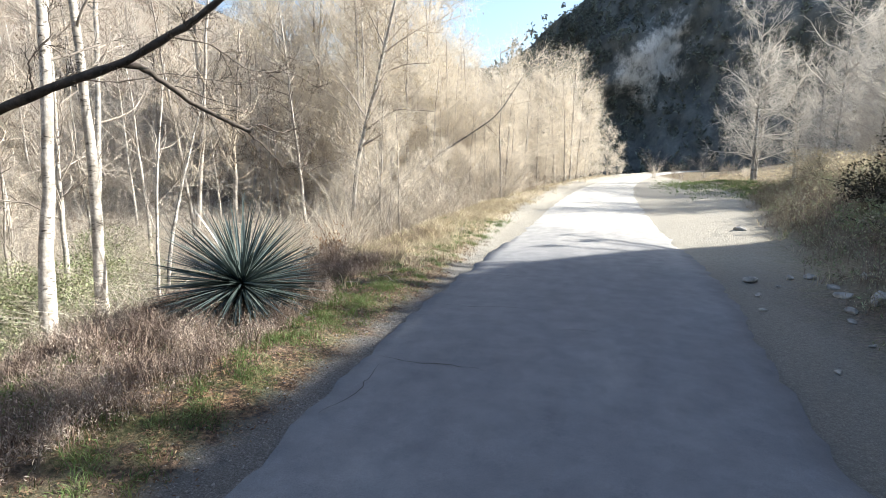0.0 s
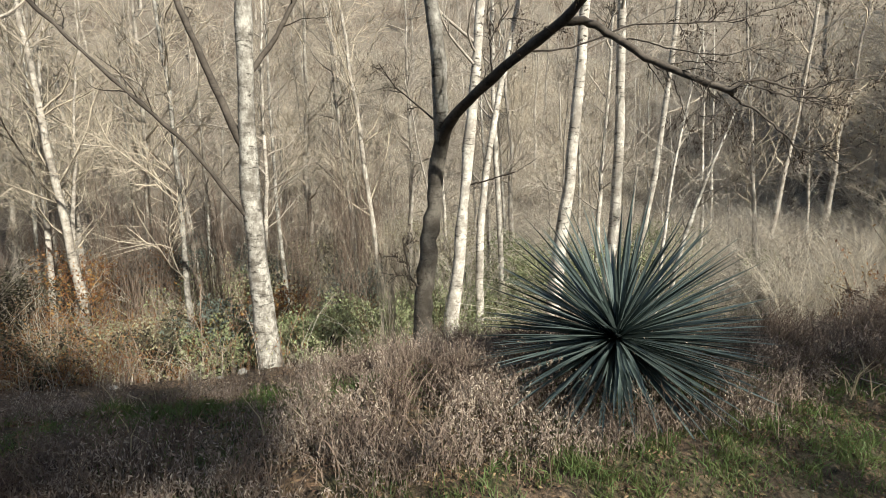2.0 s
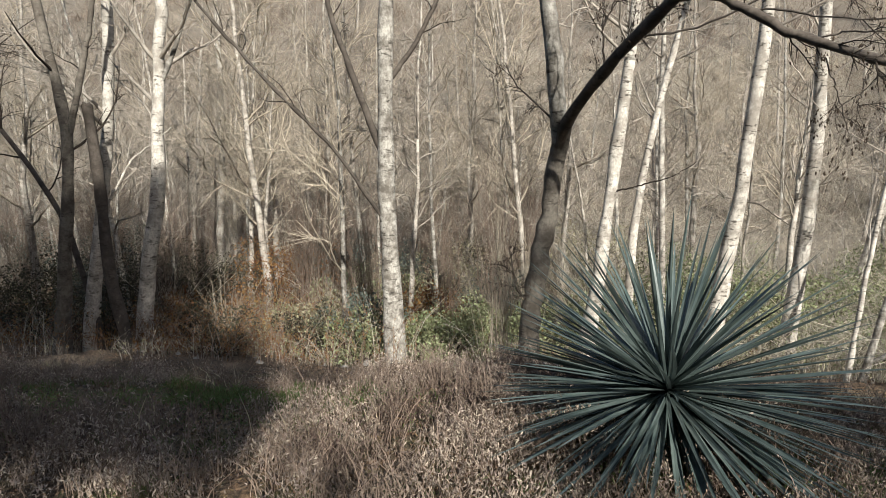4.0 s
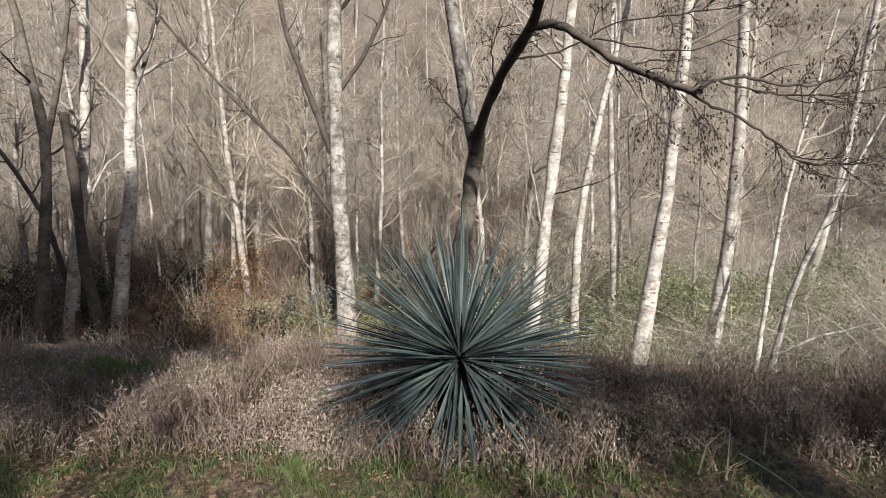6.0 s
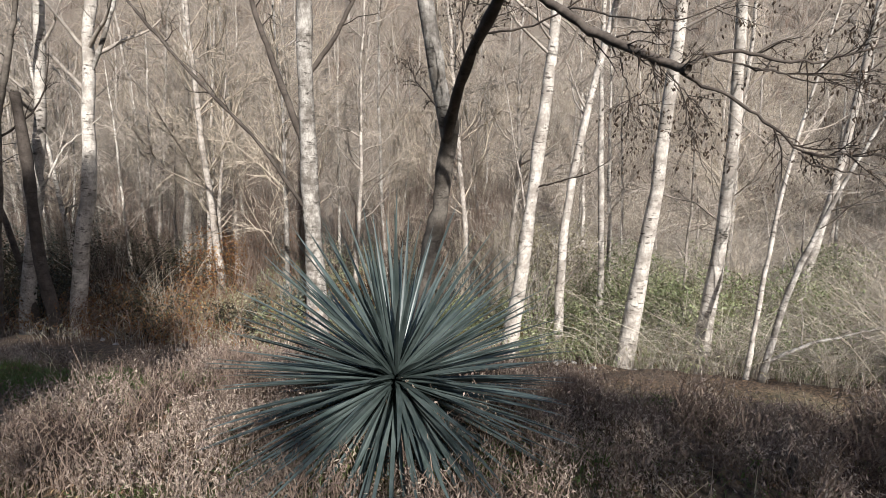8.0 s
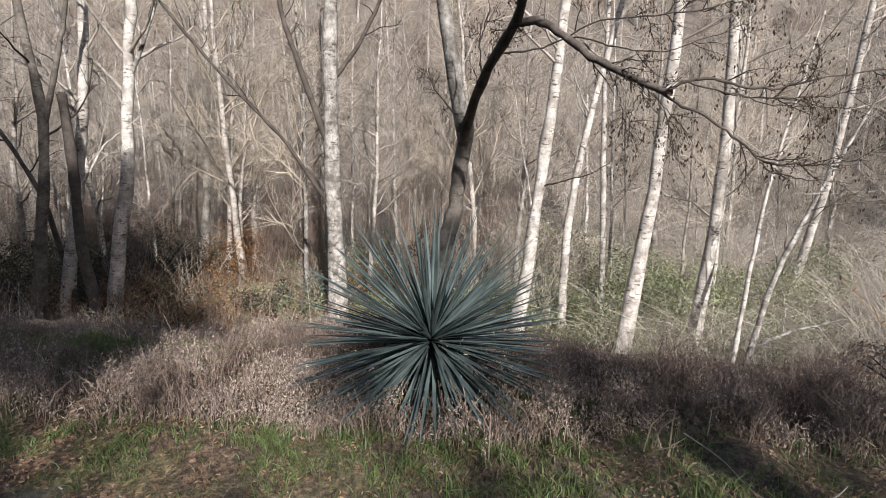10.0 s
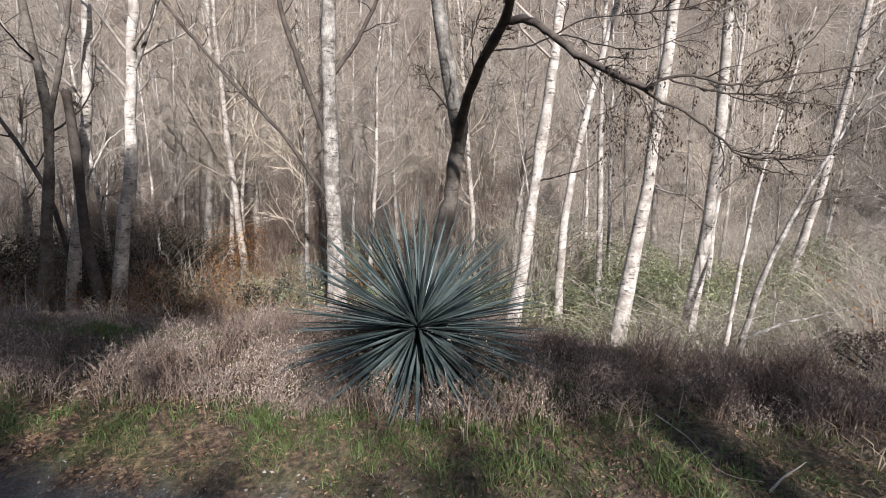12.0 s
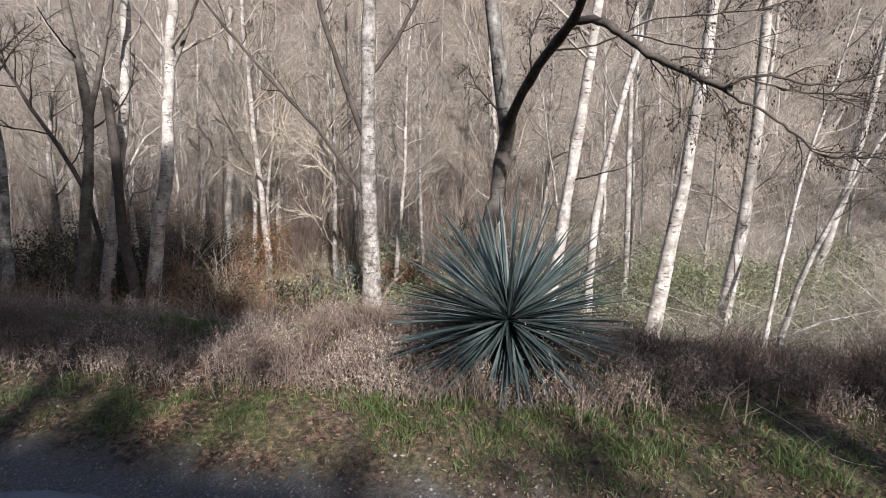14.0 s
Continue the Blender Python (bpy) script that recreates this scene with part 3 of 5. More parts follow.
# the dark forked tree whose long limb reaches over the verge; its trunk colour holds shade
single_tree("bare forked alder with a shade-toned trunk and a long dark arching limb", [(-8.06, 4.42, -1.5), (-8.05, 4.48, -0.7), (-8.1, 4.55, 0.1), (-8.28, 4.72, 0.9), (-8.33, 4.79, 1.6), (-8.26, 4.86, 2.15), (-8.2, 4.86, 2.3)], 0.155, 0.105, [
    ([(-8.25, 4.85, 2.0), (-8.15, 4.83, 2.25), (-7.96, 4.77, 2.55), (-7.8, 4.74, 2.9), (-7.68, 4.66, 3.4), (-7.66, 4.58, 3.9), (-7.7, 4.45, 6.0), (-7.8, 4.3, 9.0)], 0.11, 0.045),
    ([(-8.24, 4.84, 1.95), (-8.08, 4.9, 2.22), (-7.8, 4.97, 2.36), (-7.4, 5.08, 2.52), (-6.95, 5.22, 2.7), (-6.45, 5.4, 2.9), (-5.92, 5.65, 3.1), (-5.3, 5.73, 3.4), (-4.6, 5.8, 3.75), (-3.9, 6.0, 4.5)], 0.075, 0.034),
    ([(-5.98, 5.62, 3.08), (-5.9, 5.8, 3.08), (-5.82, 5.97, 2.99), (-5.68, 6.17, 2.81), (-5.52, 6.38, 2.62), (-5.3, 6.62, 2.46), (-5.17, 6.76, 2.36), (-5.02, 6.9, 2.29)], 0.040, 0.031),
    ([(-5.06, 6.86, 2.28), (-5.05, 6.99, 2.2), (-5.05, 7.18, 2.11), (-5.04, 7.33, 2.02), (-5.02, 7.46, 1.91), (-5.0, 7.62, 1.75), (-5.0, 7.78, 1.73), (-5.0, 8.01, 1.73), (-5.0, 8.4, 1.77)], 0.013, 0.004),
    ([(-5.07, 6.87, 2.31), (-5.06, 6.96, 2.36), (-5.06, 7.08, 2.4), (-5.05, 7.2, 2.42), (-5.03, 7.34, 2.36), (-5.0, 7.47, 2.32), (-4.98, 7.7, 2.32), (-4.95, 7.93, 2.38), (-4.9, 8.5, 2.46)], 0.014, 0.004),
    ([(-5.05, 7.04, 2.38), (-5.04, 7.22, 2.32), (-5.05, 7.37, 2.28), (-5.06, 7.58, 2.25), (-5.06, 7.85, 2.25), (-5.08, 8.4, 2.3)], 0.008, 0.003),
    ([(-5.04, 7.22, 2.32), (-5.02, 7.47, 2.26), (-5.0, 7.6, 2.19), (-4.98, 7.82, 2.18), (-4.95, 8.35, 2.16)], 0.006, 0.002),
    ([(-5.0, 7.62, 1.75), (-5.0, 7.71, 1.67), (-5.0, 7.89, 1.63), (-4.98, 8.3, 1.6)], 0.007, 0.003),
    ([(-5.45, 6.46, 2.55), (-5.39, 6.53, 2.38), (-5.33, 6.6, 2.16), (-5.3, 6.64, 1.98), (-5.28, 6.64, 1.85)], 0.006, 0.002),
    ([(-5.12, 6.79, 2.3), (-5.06, 6.86, 2.17), (-5.05, 6.91, 2.06), (-5.05, 6.93, 1.91), (-5.03, 7.01, 1.72), (-5.0, 7.1, 1.54)], 0.0055, 0.002),
    ([(-5.12, 6.79, 2.3), (-5.06, 6.92, 2.13), (-5.05, 7.02, 2.02), (-5.02, 7.12, 1.93)], 0.006, 0.002),
    ([(-5.69, 6.14, 2.86), (-5.57, 6.28, 2.84), (-5.5, 6.37, 2.78), (-5.2, 6.67, 2.64), (-5.08, 6.88, 2.63), (-5.05, 7.05, 2.68), (-5.0, 7.4, 2.8)], 0.008, 0.003),
    ([(-5.45, 6.46, 2.58), (-5.35, 6.58, 2.61), (-5.2, 6.73, 2.57), (-5.05, 6.95, 2.55)], 0.008, 0.003),
    ([(-5.2, 6.73, 2.36), (-5.16, 6.66, 2.24), (-5.14, 6.63, 2.11), (-5.12, 6.61, 2.04)], 0.006, 0.003),
    ([(-6.5, 5.38, 2.88), (-6.35, 5.9, 2.9), (-6.0, 6.4, 3.1), (-5.6, 7.2, 3.05), (-5.3, 8.0, 3.25)], 0.011, 0.004),
    ([(-5.3, 5.73, 3.4), (-5.25, 6.4, 3.45), (-5.2, 7.2, 3.2), (-5.0, 8.0, 3.3), (-4.8, 8.7, 3.1)], 0.011, 0.004),
    ([(-7.0, 5.2, 2.68), (-6.95, 5.15, 3.1), (-6.7, 5.3, 3.4), (-6.6, 5.2, 3.8)], 0.012, 0.004),
    ([(-8.08, 4.53, -0.2), (-8.0, 4.3, 0.1), (-8.0, 4.2, 0.7)], 0.018, 0.006),
], M_SHADE_BARK, M_DARK, M_TWIG_DARK, 31, subs=200, twigs=1900, twig_len=0.22, cones=2600, crown_from=0.97, extra=1, first_limb=M_DAPPLED, sub_len=0.5)

# the pale mottled tree with a low limb slanting up
single_tree("pale mottled alder with a bumpy low limb slanting upward", up_to([(-10.42, 2.1, -2.3), (-10.5, 2.03, -1.5), (-10.62, 1.98, -0.48), (-10.64, 1.93, 0.54), (-10.58, 1.92, 1.56), (-10.46, 1.96, 2.58), (-10.3, 2.01, 3.6), (-10.2, 2.1, 4.62)], 11.0, 0.2, 0.4), 0.205, 0.055, [
    ([(-10.55, 1.9, 0.7), (-10.4, 1.03, 2.03), (-10.2, -0.11, 3.22), (-10.2, -1.35, 4.6), (-10.2, -2.4, 6.0)], 0.04, 0.02),
    ([(-10.55, 1.92, 1.85), (-10.52, 1.74, 2.3), (-10.5, 1.4, 3.25), (-10.5, 0.98, 4.41), (-10.5, 0.7, 6.5)], 0.075, 0.03),
    ([(-10.38, 1.99, 3.1), (-10.5, 2.5, 3.8), (-10.5, 2.93, 4.56), (-10.5, 3.5, 6.0)], 0.05, 0.02),
], M_MOTTLED, M_DARK, M_TWIG_DARK, 32, subs=70, twigs=500, crown_from=0.5)

# the shaded clump of trunks; the first one's shade is put into its bark colour
CLUMP = "shaded clump of alder trunks"
single_tree("slender forked alder trunk standing in shade", up_to([(-9.8, -4.45, -1.54), (-9.8, -4.12, 0.09), (-9.8, -3.79, 1.86), (-9.8, -3.89, 3.51), (-9.8, -4.1, 4.37)], 9.0, 0, -0.8), 0.13, 0.035, [([(-9.8, -3.82, 2.2), (-9.8, -3.6, 2.8), (-9.8, -3.28, 3.72), (-9.8, -3.0, 4.6), (-9.8, -2.8, 6.5)], 0.06, 0.025)], M_SHADE_BARK, M_SHADE_BARK, M_TWIG_DARK, 33, group=CLUMP)
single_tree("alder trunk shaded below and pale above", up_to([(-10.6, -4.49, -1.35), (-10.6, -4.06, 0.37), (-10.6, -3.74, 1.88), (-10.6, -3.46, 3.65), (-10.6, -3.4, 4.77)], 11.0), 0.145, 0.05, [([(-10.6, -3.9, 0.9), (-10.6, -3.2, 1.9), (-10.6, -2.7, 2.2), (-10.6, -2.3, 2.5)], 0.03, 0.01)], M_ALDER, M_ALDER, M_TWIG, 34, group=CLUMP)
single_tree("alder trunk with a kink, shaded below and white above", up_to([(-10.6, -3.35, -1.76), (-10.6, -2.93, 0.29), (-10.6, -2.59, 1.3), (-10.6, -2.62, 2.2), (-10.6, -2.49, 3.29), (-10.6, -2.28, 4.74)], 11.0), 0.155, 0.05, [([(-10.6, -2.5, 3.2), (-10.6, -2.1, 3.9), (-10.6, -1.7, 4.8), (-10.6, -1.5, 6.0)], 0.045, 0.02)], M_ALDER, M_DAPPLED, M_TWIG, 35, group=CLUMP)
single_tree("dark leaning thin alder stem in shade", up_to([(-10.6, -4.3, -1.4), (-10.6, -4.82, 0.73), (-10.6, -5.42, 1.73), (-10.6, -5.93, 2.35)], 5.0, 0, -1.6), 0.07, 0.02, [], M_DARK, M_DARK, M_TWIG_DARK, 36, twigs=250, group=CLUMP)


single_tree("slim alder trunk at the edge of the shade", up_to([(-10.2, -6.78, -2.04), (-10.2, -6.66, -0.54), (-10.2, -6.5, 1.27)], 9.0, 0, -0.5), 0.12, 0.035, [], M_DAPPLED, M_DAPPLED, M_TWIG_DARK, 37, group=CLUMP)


def snag():
    """A dead trunk, broken off at the top."""
    pts = rooted([(-10.0, -3.2, -1.3), (-10.0, -3.39, -0.6), (-10.0, -3.43, 0.33), (-10.0, -3.42, 1.52), (-10.0, -3.52, 2.88)])
    root = tagged(new("tree_snag"), "dead dark trunk broken off at the top", "tree snag")
    root.location = pts[0]
    P = curve_path(np.asarray(pts) - np.asarray(pts[0]), 18)
    R = np.linspace(0.12, 0.085, 18) * (1 + 0.07 * np.random.default_rng(9).normal(size=18))
    h = Heap().tubes(P[None], R[None], 11)
    rng = np.random.default_rng(10)
    a = np.arange(9) * 0.7
    tip = P[-1] + np.stack([np.cos(a) * 0.055, np.sin(a) * 0.055, np.zeros(9)], 1)
    h.tubes(tip[:, None] + np.array([[0, 0, -0.12], [0, 0, 0.0], [0, 0, 0.05]])[None] + rng.normal(size=(9, 3, 3)) * 0.01, np.full((9, 3), 0.028) * [1, 0.8, 0.1], 5)
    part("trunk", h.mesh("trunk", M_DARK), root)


snag()

WHITE = "white alder trunks"
single_tree("white alder trunk with dark scars", up_to([(-10.8, 7.72, -2.3), (-11.0, 7.98, -0.8), (-11.0, 8.08, 0.3), (-10.88, 8.16, 1.33), (-10.76, 8.19, 2.36), (-10.72, 8.23, 3.4), (-10.72, 8.3, 4.43)], 13.0, 0.2, 0.3), 0.145, 0.045, [], M_ALDER, M_ALDER, M_TWIG, 41, group=WHITE)
single_tree("white alder trunk with dark scars", up_to([(-10.9, 9.1, -2.3), (-11.05, 9.25, -0.7), (-11.12, 9.36, 0.34), (-11.1, 9.4, 1.36), (-11.1, 9.4, 2.37), (-11.1, 9.38, 3.39), (-11.05, 9.3, 4.41)], 13.0), 0.13, 0.04, [], M_ALDER, M_ALDER, M_TWIG, 42, group=WHITE)
single_tree("white leaning alder trunk", up_to([(-11.3, 5.6, -2.5), (-11.3, 5.73, -1.69), (-11.3, 5.94, 0.28), (-11.3, 6.14, 2.01), (-11.3, 6.28, 3.64), (-11.3, 6.38, 4.68)], 12.0, 0, 0.6), 0.145, 0.04, [([(-11.3, 6.05, 1.2), (-11.0, 6.5, 1.35), (-10.8, 7.0, 1.5), (-10.6, 7.3, 1.75)], 0.018, 0.006)], M_ALDER, M_TWIG_DARK, M_TWIG, 43, group=WHITE)
single_tree("slim white alder trunk leaning away", up_to([(-12.5, 6.7, -2.2), (-12.5, 6.7, 0.16), (-12.5, 6.96, 2.18), (-12.5, 7.19, 3.26)], 10.0, 0, 1.5), 0.10, 0.03, [], M_ALDER, M_ALDER, M_TWIG, 44, group=WHITE)
single_tree("slim white alder trunk", up_to([(-14.0, 7.8, -2.4), (-14.0, 7.74, -0.44), (-14.0, 7.56, 2.78), (-14.0, 7.51, 4.35)], 11.0), 0.08, 0.03, [], M_ALDER, M_ALDER, M_TWIG, 45, group=WHITE)
single_tree("thin pale alder sapling", up_to([(-9.5, 9.3, -2.0), (-9.5, 9.43, -0.1), (-9.5, 9.56, 1.39)], 4.0, 0, 0.5), 0.045, 0.012, [], M_ALDER, M_ALDER, M_TWIG, 46, subs=30, twigs=200, group="saplings")
single_tree("thin leaning alder sapling with a side stem", up_to([(-9.5, 9.5, -1.9), (-9.5, 9.75, -0.28), (-9.5, 10.31, 1.32)], 3.6, 0, 1.0), 0.055, 0.012, [([(-9.5, 9.6, -1.3), (-9.3, 10.1, -0.9), (-9.0, 10.9, -0.5)], 0.03, 0.01)], M_DAPPLED, M_DAPPLED, M_TWIG, 47, subs=30, twigs=200, group="saplings")
single_tree("pale leaning alder trunk", up_to([(-16.0, 13.0, -2.5), (-16.0, 13.33, -0.67), (-16.0, 13.75, 1.49), (-16.0, 14.03, 4.36)], 11.0, 0, 0.6), 0.12, 0.04, [], M_ALDER, M_ALDER, M_TWIG, 48, group=WHITE)
single_tree("white alder trunk beyond the stream", up_to([(-20.0, -7.3, -2.6), (-20.0, -7.0, 0), (-20.0, -6.79, 2.09), (-20.0, -6.62, 6.16)], 13.0), 0.15, 0.05, [], M_ALDER, M_ALDER, M_TWIG, 49, group=WHITE)

single_tree("spreading bare tree with a curved dark trunk and level limbs", up_to([(-9.95, 20.0, -1.9), (-9.73, 20.0, 0.83), (-9.46, 20.0, 2.32), (-8.98, 20.0, 3.9), (-8.51, 20.0, 5.54), (-8.06, 20.0, 7.0), (-7.62, 20.0, 8.65)], 12.0, 0.5, 0.5), 0.10, 0.025, [
    ([(-9.2, 20.0, 3.1), (-8.5, 20.2, 3.6), (-7.97, 20.3, 3.93), (-6.45, 20.5, 3.83)], 0.05, 0.012), ([(-8.85, 20.0, 4.28), (-8.23, 19.8, 5.28), (-7.3, 19.6, 5.5), (-6.31, 19.5, 5.49)], 0.05, 0.012),
    ([(-9.42, 20.0, 2.46), (-8.27, 19.7, 2.97), (-7.14, 19.4, 3.59)], 0.045, 0.012), ([(-8.36, 20.0, 6.03), (-7.52, 20.2, 6.6), (-6.57, 20.4, 7.14)], 0.04, 0.01),
    ([(-9.1, 20.0, 3.5), (-9.9, 20.2, 4.6), (-10.8, 20.3, 5.6)], 0.04, 0.012), ([(-8.3, 20.0, 6.3), (-9.0, 20.2, 7.6), (-9.6, 20.3, 8.6)], 0.035, 0.01)], M_DAPPLED, M_TWIG, M_TWIG_TAN, 50, subs=160, twigs=2600, twig_len=0.7, crown_from=0.3, extra=22, sub_len=1.6)
single_tree("dark trunk leaning low across the thicket", up_to([(-13.2, 30.0, -2.4), (-11.71, 30.0, 0.07), (-9.07, 30.0, 2.34), (-7.08, 30.0, 3.55), (-5.65, 30.0, 4.45)], 6.5, 1.2, 0.5), 0.10, 0.025, [], M_DAPPLED, M_TWIG, M_TWIG_TAN, 51, subs=60, twigs=500)


def forest_tree(seed, H, r, lean, limbs, subs, twigs, bark_m, twig_m, low=0.3, limb_len=0.2, catkins=0, name="alder_tree", label="bare slim alder with pale bark", spread=(35, 65), lift=0.07, twig_w=0.005):
    """A bare woodland tree with its foot at the origin."""
    rng = np.random.default_rng(seed)
    root = tagged(new(name), label, "tree", "bare trees along the stream")
    z = np.linspace(0, H, 16)
    sway = np.cumsum(rng.normal(size=(16, 2)) * 0.035 * H / 12, axis=0)
    P = np.stack([lean * z * 0.6 + lean * z ** 2 / H * 0.4 + sway[:, 0], sway[:, 1], z], 1)
    R = flare(16, r, r * 0.22, 1.3)
    part("trunk", Heap().tubes(P[None], R[None], 8).mesh("trunk", bark_m), root)
    L, LR = sprout(rng, P[None], R[None], limbs, (low, 1.0), H * limb_len * 1.4, spread, lift, 8, r * 0.3, 0.17, short=0.5)
    S, SR = sprout(rng, L, LR, subs, (0.15, 1.0), H * limb_len * 0.55, (25, 65), 0.03, 4, 0.01, 0.24, short=0.4)
    T, TR = sprout(rng, S, SR, twigs, (0.05, 1.0), 0.8, (20, 65), 0.0, 2 if twig_w > 0.01 else 3, twig_w, 0.25, short=0.3, taper=0.45)
    part("crown", Heap().tubes(L, LR, 3).ribbons(S, SR * 1.1).ribbons(T, TR).mesh("crown", twig_m), root, "bare branches and fine twigs")
    if catkins:
        i = rng.integers(0, len(T), catkins)
        c = T[i, -1] + rng.normal(size=(catkins, 3)) * 0.05
        down = np.array([0, 0, -1.0]) + rng.normal(size=(catkins, 3)) * 0.3
        tagged(part("catkin_spray", Heap().ribbons(c[:, None] + down[:, None] * np.array([0, 0.04, 0.09])[None, :, None], np.full((catkins, 3), 0.009)).mesh("catkin_spray", M_CATKIN), root, "hanging yellowish catkins"), kind="stuff")
    return root


def stand(kinds, places, rng, first=True):
    """Sets trees of the given kinds at places (x, y, scale); the first of each kind is the original."""
    used = set()
    for x, y, s in places:
        k = int(rng.integers(len(kinds)))
        m = pose(x, y, float(height(x, y)) - 0.1, rng.uniform(-3, 3), rng.uniform(-3, 3), rng.uniform(0, 360)) @ Matrix.Diagonal((s, s, s * rng.uniform(0.9, 1.15), 1))
        if first and k not in used:
            kinds[k].matrix_basis = m
            used.add(k)
        else:
            copy_thing(kinds[k], m)


def scatter(rng, n, xr, yr, gap, keep=None, taken=None):
    """Up to n places in a field, none nearer than gap to another."""
    out = list(taken or [])
    start = len(out)
    for _ in range(n * 30):
        if len(out) - start >= n:
            break
        x, y = rng.uniform(*xr), rng.uniform(*yr)
        if (keep is None or keep(x, y)) and all((x - a) ** 2 + (y - b) ** 2 > gap * gap for a, b in out):
            out.append((x, y))
    return out[start:]


HEROES = [(-11, 8.1), (-11.4, 9.5), (-11.3, 5.8), (-12.5, 6.8), (-14, 7.7), (-16, 13.5), (-20, -7), (-10.4, 2.1), (-10, -3.5)]
rng = np.random.default_rng(101)
slim = [forest_tree(200 + k, H, r, lean, 24, 150, 1150, bm, tm, low) for k, (H, r, lean, bm, tm, low) in enumerate([
    (12.5, 0.115, 0.02, M_WOODLAND, M_TWIG, 0.28), (11.0, 0.09, 0.10, M_WOODLAND, M_TWIG_TAN, 0.2), (10.0, 0.08, -0.06, M_ALDER, M_TWIG, 0.16),
    (13.0, 0.135, 0.05, M_WOODLAND, M_TWIG_TAN, 0.32), (8.5, 0.055, 0.15, M_WOODLAND, M_TWIG, 0.12), (9.5, 0.06, 0.0, M_DAPPLED, M_TWIG_TAN, 0.14)])]
spots = scatter(rng, 95, (-25, -13), (-24, 26), 1.25, taken=HEROES)
stand(slim, [(x, y, rng.uniform(0.8, 1.15)) for k, (x, y) in enumerate(spots) if y < 11 or k % 5 < 2], rng)
bushy = [forest_tree(220 + k, H, r, 0.04, 40, 420, 4400, M_WOODLAND, tm, 0.04, 0.26, cat, "streamside_tree", lab, (42, 78), 0.045, 0.0105) for k, (H, r, tm, cat, lab) in enumerate([
    (13.0, 0.13, M_HAZE, 700, "bushy bare tree with yellowish catkins"), (11.0, 0.11, M_HAZE, 300, "bushy bare tan-twigged tree"), (9.5, 0.10, M_HAZE, 0, "bushy bare grey-twigged tree")])]
def view_cap(x, y, s):
    """Caps a tree's scale by its bearing, so tops fit the first camera view's skyline."""
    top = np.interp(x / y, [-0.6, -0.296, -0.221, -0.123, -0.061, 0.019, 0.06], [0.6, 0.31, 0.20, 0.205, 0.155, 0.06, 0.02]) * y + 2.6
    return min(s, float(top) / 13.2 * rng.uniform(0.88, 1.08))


edge = scatter(rng, 20, (-11, -5.5), (32, 60), 2.0, lambda x, y: x < road_left(y) - 4.2) + scatter(rng, 24, (-28, -9), (33, 66), 2.4)
bend = scatter(rng, 20, (-7, 3.5), (52, 92), 2.2, lambda x, y: road_left(y) - 9 < x < road_left(y) - 2.6)
near = scatter(rng, 5, (-22, -12), (20, 32), 2.4)
web = scatter(rng, 24, (-26, -8.6), (31, 46), 2.2)
low = scatter(rng, 16, (-10.5, -6.6), (16, 34), 1.5, lambda x, y: x < road_left(y) - 4.4)
stand(slim, [(x, y, rng.uniform(1.1, 1.4)) for x, y in near], rng, False)
stand(bushy, [(x, y, view_cap(x, y, rng.uniform(1.2, 1.6))) for x, y in edge + bend], rng)
stand(bushy, [(x, y, view_cap(x, y, rng.uniform(0.95, 1.25))) for x, y in web] + [(x, y, rng.uniform(0.33, 0.5)) for x, y in low], rng, False)
stand(bushy[:1], [(x, y, view_cap(x, y, f)) for x, y, f in [(-11.5, 31, 0.95), (-13.0, 33, 1.1), (-10.6, 34, 0.9), (-14.6, 31, 1.35), (-22, 38, 1.5), (-24.5, 41, 1.55), (-19.5, 40, 1.5), (-17, 42, 1.5), (-15.2, 43, 1.45), (-21, 45.5, 1.6), (-27, 38.5, 1.5), (-13.6, 46, 1.0), (-18.4, 47, 1.6), (-29.5, 42, 1.6), (-32, 38, 1.5), (-16.8, 49, 1.6), (-14.8, 38, 1.35), (-17.5, 36, 1.35)]], rng, False)
stand(slim, [(x, y, rng.uniform(0.65, 1.0)) for x, y in scatter(rng, 34, (-27, -14), (-19, 5), 1.1)], rng, False)
hill = scatter(rng, 60, (-50, -26), (-34, 46), 2.4) + scatter(rng, 40, (-75, -34), (10, 80), 3.0)
stand(slim, [(x, y, rng.uniform(0.6, 0.95)) for x, y in hill], rng, False)
pale = [forest_tree(240 + k, H, 0.16, 0.0, 50, 520, 5200, M_DAPPLED, M_PALE, 0.12, 0.28, 0, "roadside_tree", "spreading bare grey tree beside the road", (45, 80), 0.05, 0.012) for k, H in enumerate((14.0, 10.0))]
stand(pale, [(11.6, 26.0, 0.6), (10.6, 43.8, 1.2), (14.8, 42, 1.2), (12.8, 31, 0.8), (14.0, 28, 0.75), (18, 38, 1.3), (16.5, 29, 0.95), (23, 42, 1.3), (13.5, 55, 1.3), (20, 52, 1.3), (19, 32, 1.1), (12.6, 37.5, 0.8), (15.2, 35.5, 0.9), (17, 33.5, 0.85), (14.0, 46, 1.0), (17.5, 45, 1.1), (21, 37, 1.1), (16, 40, 0.7), (19.5, 41.5, 0.9), (12.2, 34, 0.5), (14.4, 32.5, 0.55), (24, 47, 1.2), (26, 38, 1.1), (22.5, 33.5, 0.9)], rng)


